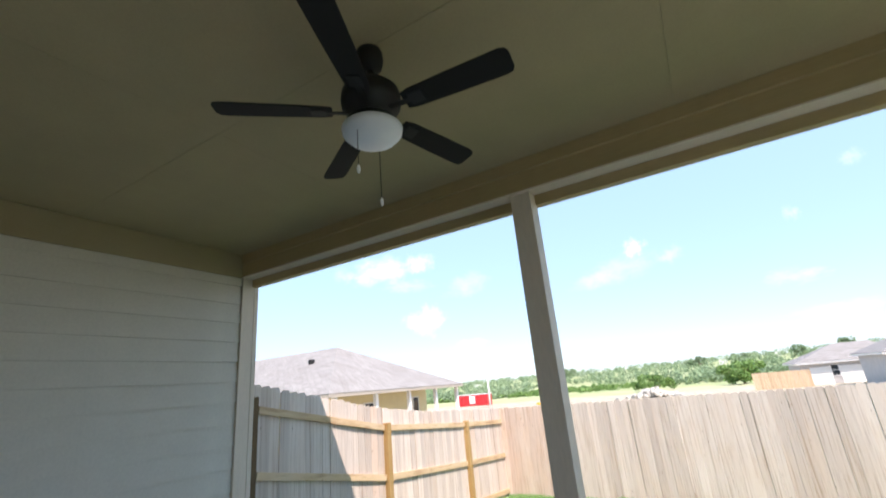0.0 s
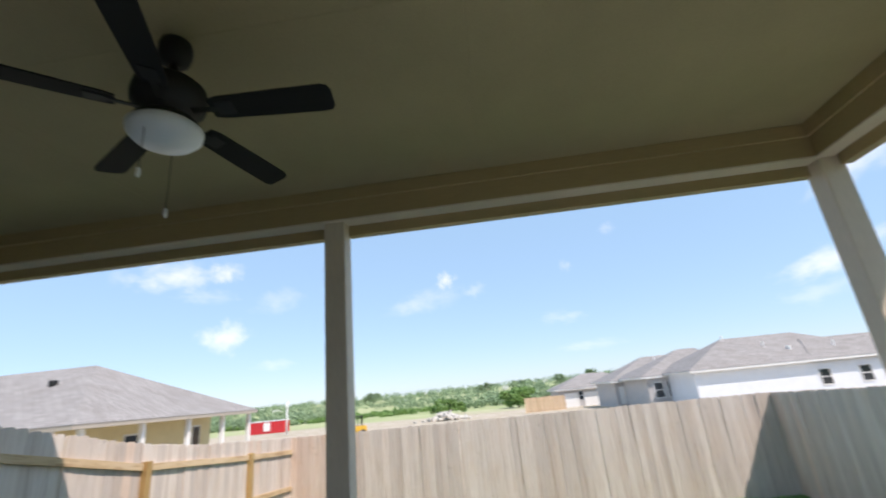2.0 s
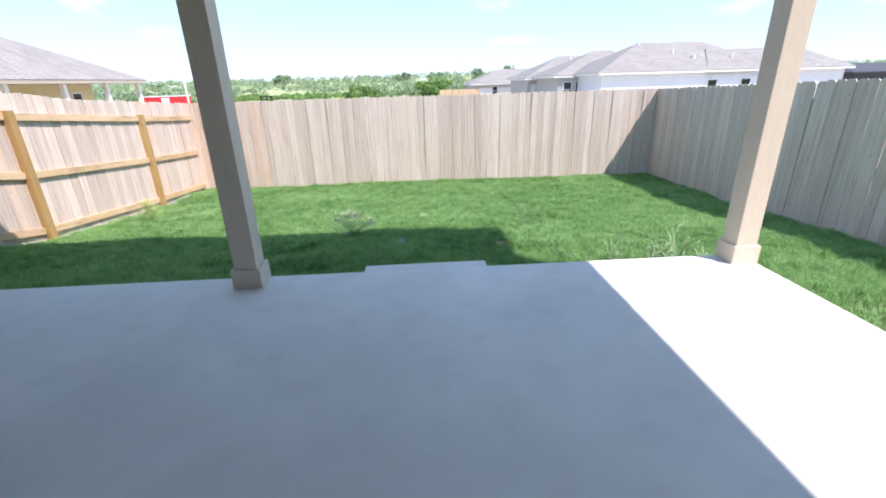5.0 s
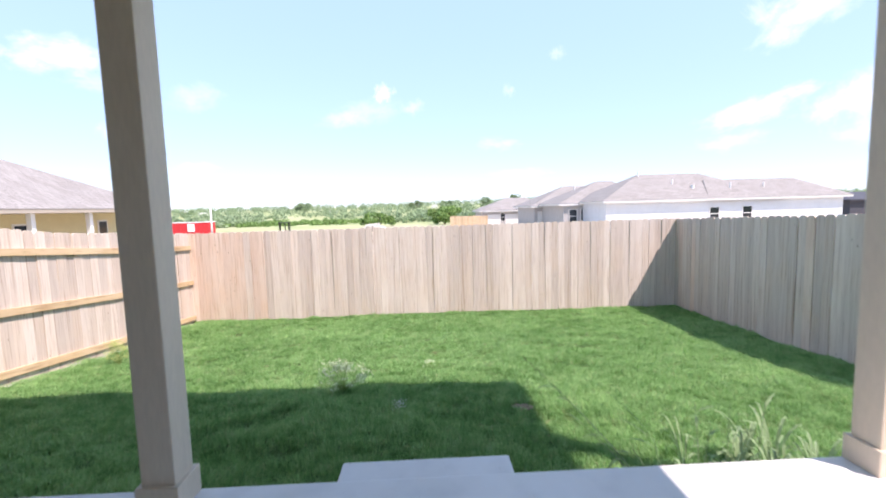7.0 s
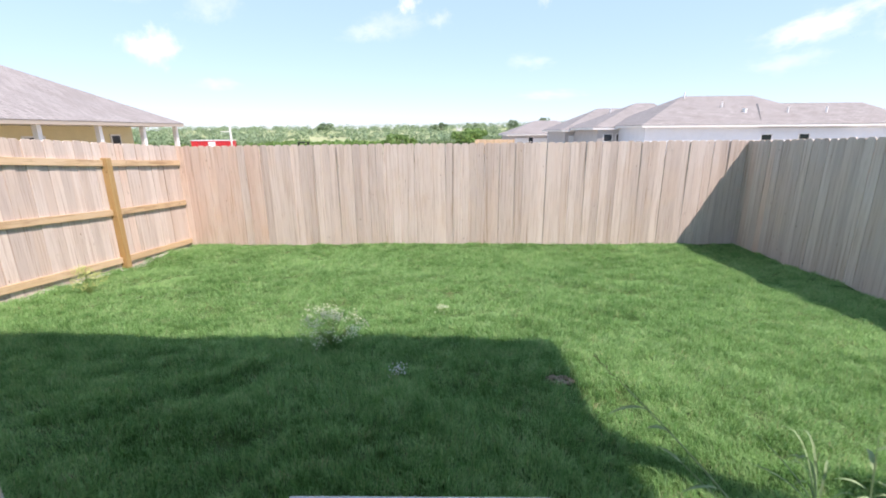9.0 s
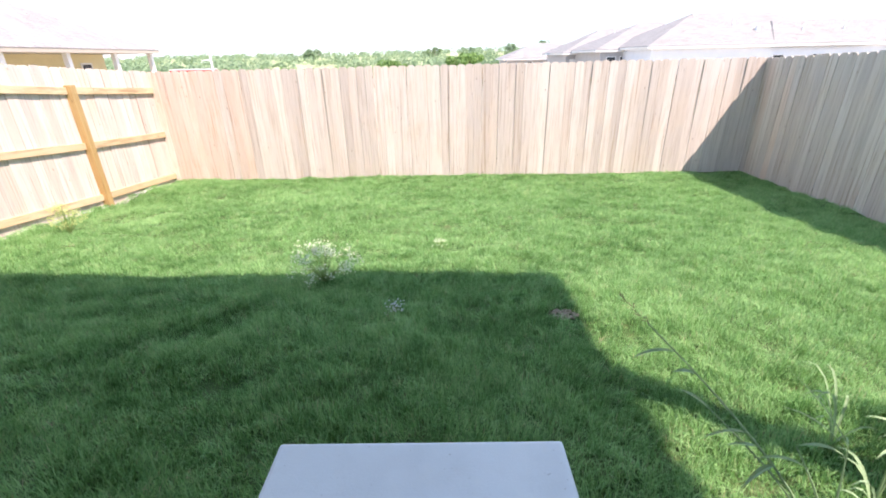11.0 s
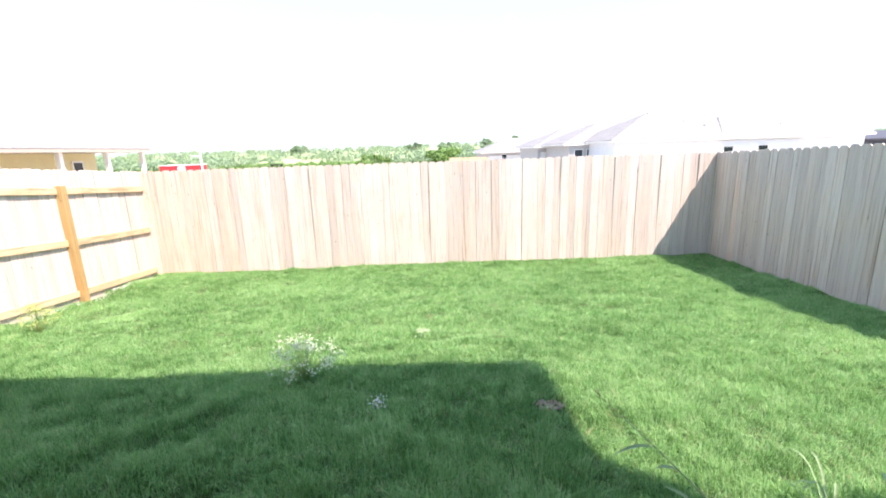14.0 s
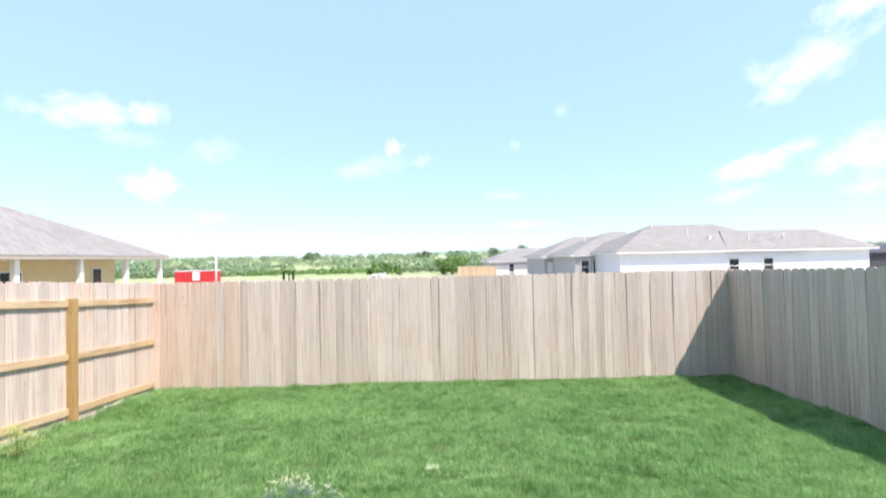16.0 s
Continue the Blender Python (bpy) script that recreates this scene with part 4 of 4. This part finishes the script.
# ---- trees ----
def leaf_cloud(rng, centres, radii, per, size):
    """Small leaf quads scattered over the shells of several clumps; returns verts, faces, sizes."""
    vs = []
    for c, r in zip(centres, radii):
        d = rng.normal(size=(per, 3))
        d /= np.linalg.norm(d, axis=1)[:, None]
        p = c + d * r * rng.uniform(0.55, 1.08, (per, 1)) * np.array([1.0, 1.0, 0.8])
        u = rng.normal(size=(per, 3))
        u /= np.linalg.norm(u, axis=1)[:, None]
        w = np.cross(u, rng.normal(size=(per, 3)))
        w /= np.linalg.norm(w, axis=1)[:, None]
        s = size * rng.uniform(0.6, 1.5, (per, 1))
        vs.append(np.stack((p - u * s, p + w * s * 0.6, p + u * s, p - w * s * 0.6), 1).reshape(-1, 3))
    v = np.concatenate(vs)
    n = len(v) // 4
    return v, np.arange(4 * n), np.full(n, 4)


def build_tree(x, y, top, wide, seed, label):
    rng = np.random.default_rng(seed)
    gz = ground_height(x, y) - 0.1
    h = top - gz
    e = thing("tree", (x, y, gz), label, "tree", group="trees in the field")
    bm = tube([(0, 0, 0), (0.03 * h, 0, 0.25 * h), (0.0, 0.03 * h, 0.62 * h)], [0.06 * h, 0.045 * h, 0.015 * h], 8)
    for k in range(6):
        a = 2 * math.pi * k / 6 + rng.uniform(-0.3, 0.3)
        tube([(0.02 * h, 0, (0.2 + 0.05 * k) * h), (0.5 * wide * math.cos(a) * 0.6, 0.5 * wide * math.sin(a) * 0.6, (0.45 + 0.05 * k) * h)], [0.025 * h, 0.008 * h], 6, bm)
    part("trunk", bm, M_BARK, e)
    n = 26
    cs, rs = [], []
    for k in range(n):
        a, rr = rng.uniform(0, 2 * np.pi), np.sqrt(rng.random())
        zz = rng.uniform(0.22, 0.86)
        wz = np.sqrt(max(0.05, 1 - ((zz - 0.45) / 0.5) ** 2))
        cs.append(np.array([0.42 * wide * rr * wz * np.cos(a), 0.42 * wide * rr * wz * np.sin(a), zz * h]))
        rs.append(rng.uniform(0.10, 0.17) * min(wide, h * 1.6))
    v, f, s = leaf_cloud(rng, cs, rs, 120, 0.022 * min(wide, h * 2) + 0.03)
    # crowns past 150 m use the leaf colour that has haze mixed in
    part("crown", mesh_from("crown", v, f, s, M_TREE if y < 150 else M_HAZED_TREE), None, e)
    return e


build_tree(-9.0, 90, 0.75, 8.6, 41, "low spreading green bushy tree in the field")
build_tree(5.2, 92, 2.0, 9.0, 42, "round green bushy tree in the field")
build_tree(26.1, 178, 5.9, 5.5, 43, "dark green oak on the far rise")
build_tree(38.7, 180, 6.6, 6.5, 44, "dark green oak on the far rise")
build_tree(-4.0, 252, 5.9, 15.0, 46, "broad dark green oak on the far rise")
build_tree(13.0, 256, 5.7, 13.0, 47, "broad dark green oak on the far rise")
build_tree(-68.0, 250, 6.6, 10.0, 45, "dark green oak on the far rise")


def far_woods():
    rng = np.random.default_rng(9)
    cs, rs = [], []
    for k in range(2600):
        y = rng.uniform(125, 420) if k % 4 else rng.uniform(112, 150)
        x = rng.uniform(-1.15, 1.15) * y
        if 60 < y < 150 and abs(np.sin(x * 0.05) + np.sin(x * 0.017 + y * 0.02)) < 0.35:
            continue
        h = rng.uniform(0.9, 2.6) * (1.0 + y / 600)
        g0 = float(lie(x, y))
        for q in range(2):
            cs.append(np.array([x + rng.normal() * h * 0.5, y + rng.normal() * h * 0.4, g0 + h * (0.35 + 0.35 * q)]))
            rs.append(h * rng.uniform(0.45, 0.8))
    near_c, near_r = [], []
    for k in range(620):
        y = rng.uniform(114, 134)
        x = rng.uniform(-128, -22) if k % 5 else rng.uniform(-22, 60)
        h = rng.uniform(0.5, 1.2)
        near_c.append(np.array([x, y, float(lie(x, y)) + 0.4 * h]))
        near_r.append(h * rng.uniform(0.7, 1.2))
    v, f, s = leaf_cloud(rng, near_c, near_r, 70, 0.26)
    tagged(new("scrub", mesh_from("scrub", v, f, s, M_TREE)), "low bright green scrub along the far side of the field", "scrub", kind="stuff")
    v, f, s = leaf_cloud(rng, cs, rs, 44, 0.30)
    tagged(new("far_woods", mesh_from("far_woods", v, f, s, M_HAZED_TREE)), "green scrub and woods on the far hills, haze put into the leaf colour", "woods", kind="stuff")
    bs = bmesh.new()
    r2 = random.Random(3)
    for k in range(26):
        y = r2.uniform(190, 380)
        x = r2.uniform(-0.9, 0.8) * y
        z = float(lie(x, y))
        w, h = r2.uniform(2.0, 5.0), r2.uniform(1.4, 2.2)
        box(x - w / 2, x + w / 2, y, y + 5, z, z + h, 0, bs)
    tagged(obj("far_buildings", bs, M_WHITE), "tiny pale buildings scattered over the far hills", "buildings", kind="stuff")


far_woods()


# ---- fair-weather clouds, far beyond the hills ----
def cloud_material(seed, most):
    """Ragged white puffs that thin out towards the rim of their sheet."""
    m = bpy.data.materials.new("cloud")
    m.use_nodes = True
    n, l = m.node_tree.nodes, m.node_tree.links
    n.remove(n["Principled BSDF"])
    co = n.new("ShaderNodeTexCoord").outputs["Generated"]
    centred = n.new("ShaderNodeMapping")
    centred.inputs["Location"].default_value = (-1.0, -1.0, 0.0)
    centred.inputs["Scale"].default_value = (2.0, 2.0, 0.0)
    l.new(co, centred.inputs[0])
    ln = n.new("ShaderNodeVectorMath")
    ln.operation = "LENGTH"
    l.new(centred.outputs[0], ln.inputs[0])
    mp = n.new("ShaderNodeMapping")
    mp.inputs["Location"].default_value = (seed * 3.7, seed * 1.3, seed)
    mp.inputs["Scale"].default_value = (2.0, 1.1, 1.0)
    l.new(co, mp.inputs[0])
    no = n.new("ShaderNodeTexNoise")
    no.inputs["Scale"].default_value, no.inputs["Detail"].default_value, no.inputs["Roughness"].default_value = 2.4, 9, 0.62
    l.new(mp.outputs[0], no.inputs["Vector"])
    a = n.new("ShaderNodeMath")
    a.operation = "MULTIPLY_ADD"
    a.inputs[1].default_value, a.inputs[2].default_value = -0.62, 0.36
    l.new(ln.outputs["Value"], a.inputs[0])
    b = n.new("ShaderNodeMath")
    b.operation = "ADD"
    l.new(a.outputs[0], b.inputs[0])
    l.new(no.outputs["Fac"], b.inputs[1])
    r = n.new("ShaderNodeMapRange")
    r.inputs["From Min"].default_value, r.inputs["From Max"].default_value = 0.36, 0.92
    r.inputs["To Max"].default_value = most
    r.interpolation_type = "SMOOTHSTEP"
    l.new(b.outputs[0], r.inputs[0])
    em = n.new("ShaderNodeEmission")
    em.inputs[0].default_value, em.inputs[1].default_value = (1.0, 0.99, 0.98, 1), 0.85
    tr = n.new("ShaderNodeBsdfTransparent")
    mx = n.new("ShaderNodeMixShader")
    l.new(r.outputs[0], mx.inputs[0])
    l.new(tr.outputs[0], mx.inputs[1])
    l.new(em.outputs[0], mx.inputs[2])
    l.new(mx.outputs[0], n["Material Output"].inputs[0])
    return m


def build_clouds():
    dense = [cloud_material(k, 0.44) for k in range(6)]
    thin = [cloud_material(k + 9, 0.17) for k in range(4)]
    # heading and height in degrees, width and height as angles, tilt, dense or thin
    for k, (head, up, w, h, tilt, full) in enumerate((
            (-37.3, 15.5, 12.5, 4.4, -4, 1), (-32.8, 16.2, 4.6, 3.4, 0, 1), (-42.9, 15.0, 4.0, 2.2, 0, 0), (-34.5, 13.2, 8.5, 2.2, 0, 0),
            (-26.6, 12.9, 7.5, 4.0, -10, 0), (-32.5, 8.6, 8.5, 4.6, -14, 1), (-4.9, 14.4, 3.6, 2.8, -10, 1), (-7.0, 12.0, 12.0, 4.2, -8, 0),
            (-10.6, 11.2, 6.5, 2.6, -6, 0), (-1.2, 12.7, 4.0, 2.4, -12, 0), (10.9, 14.2, 2.2, 1.8, 0, 0), (16.9, 17.8, 2.6, 2.0, 0, 0),
            (42.0, 18.2, 14.5, 5.4, -24, 1), (37.4, 18.4, 2.8, 4.2, -38, 0), (45.4, 22.3, 9.0, 4.0, -12, 1), (37.8, 9.3, 14.0, 3.6, -14, 1),
            (45.4, 9.0, 10.5, 5.6, -8, 1), (35.3, 6.3, 9.5, 2.6, -6, 0), (9.3, 7.9, 8.0, 2.0, 0, 0), (12.1, 4.1, 11.0, 1.6, 0, 0),
            (-26.9, 5.3, 6.0, 1.8, 0, 0), (46.1, 6.1, 8.0, 2.8, -6, 0), (-60.0, 14.0, 12.0, 4.0, -5, 1), (62.0, 11.0, 12.0, 5.0, -8, 1))):
        a, e = radians(head), radians(up)
        d = Vector((math.sin(a) * math.cos(e), math.cos(a) * math.cos(e), math.sin(e)))
        far = 1500.0
        bm = bmesh.new()
        bmesh.ops.create_grid(bm, x_segments=1, y_segments=1, size=0.5)
        for v in bm.verts:
            v.co = Vector((v.co.x * radians(w) * 1.1 * far, v.co.y * radians(h) * 1.15 * far, 0))
        ob = obj("cloud", bm, dense[k % 6] if full else thin[k % 4])
        ob.matrix_world = look(Vector((1.2, -1.5, 1.3)) + d * far, (1.2, -1.5, 1.3), tilt)
        tagged(ob, "small ragged white fair-weather cloud" if full else "thin faint wisp of white cloud", "cloud", kind="structure")


build_clouds()
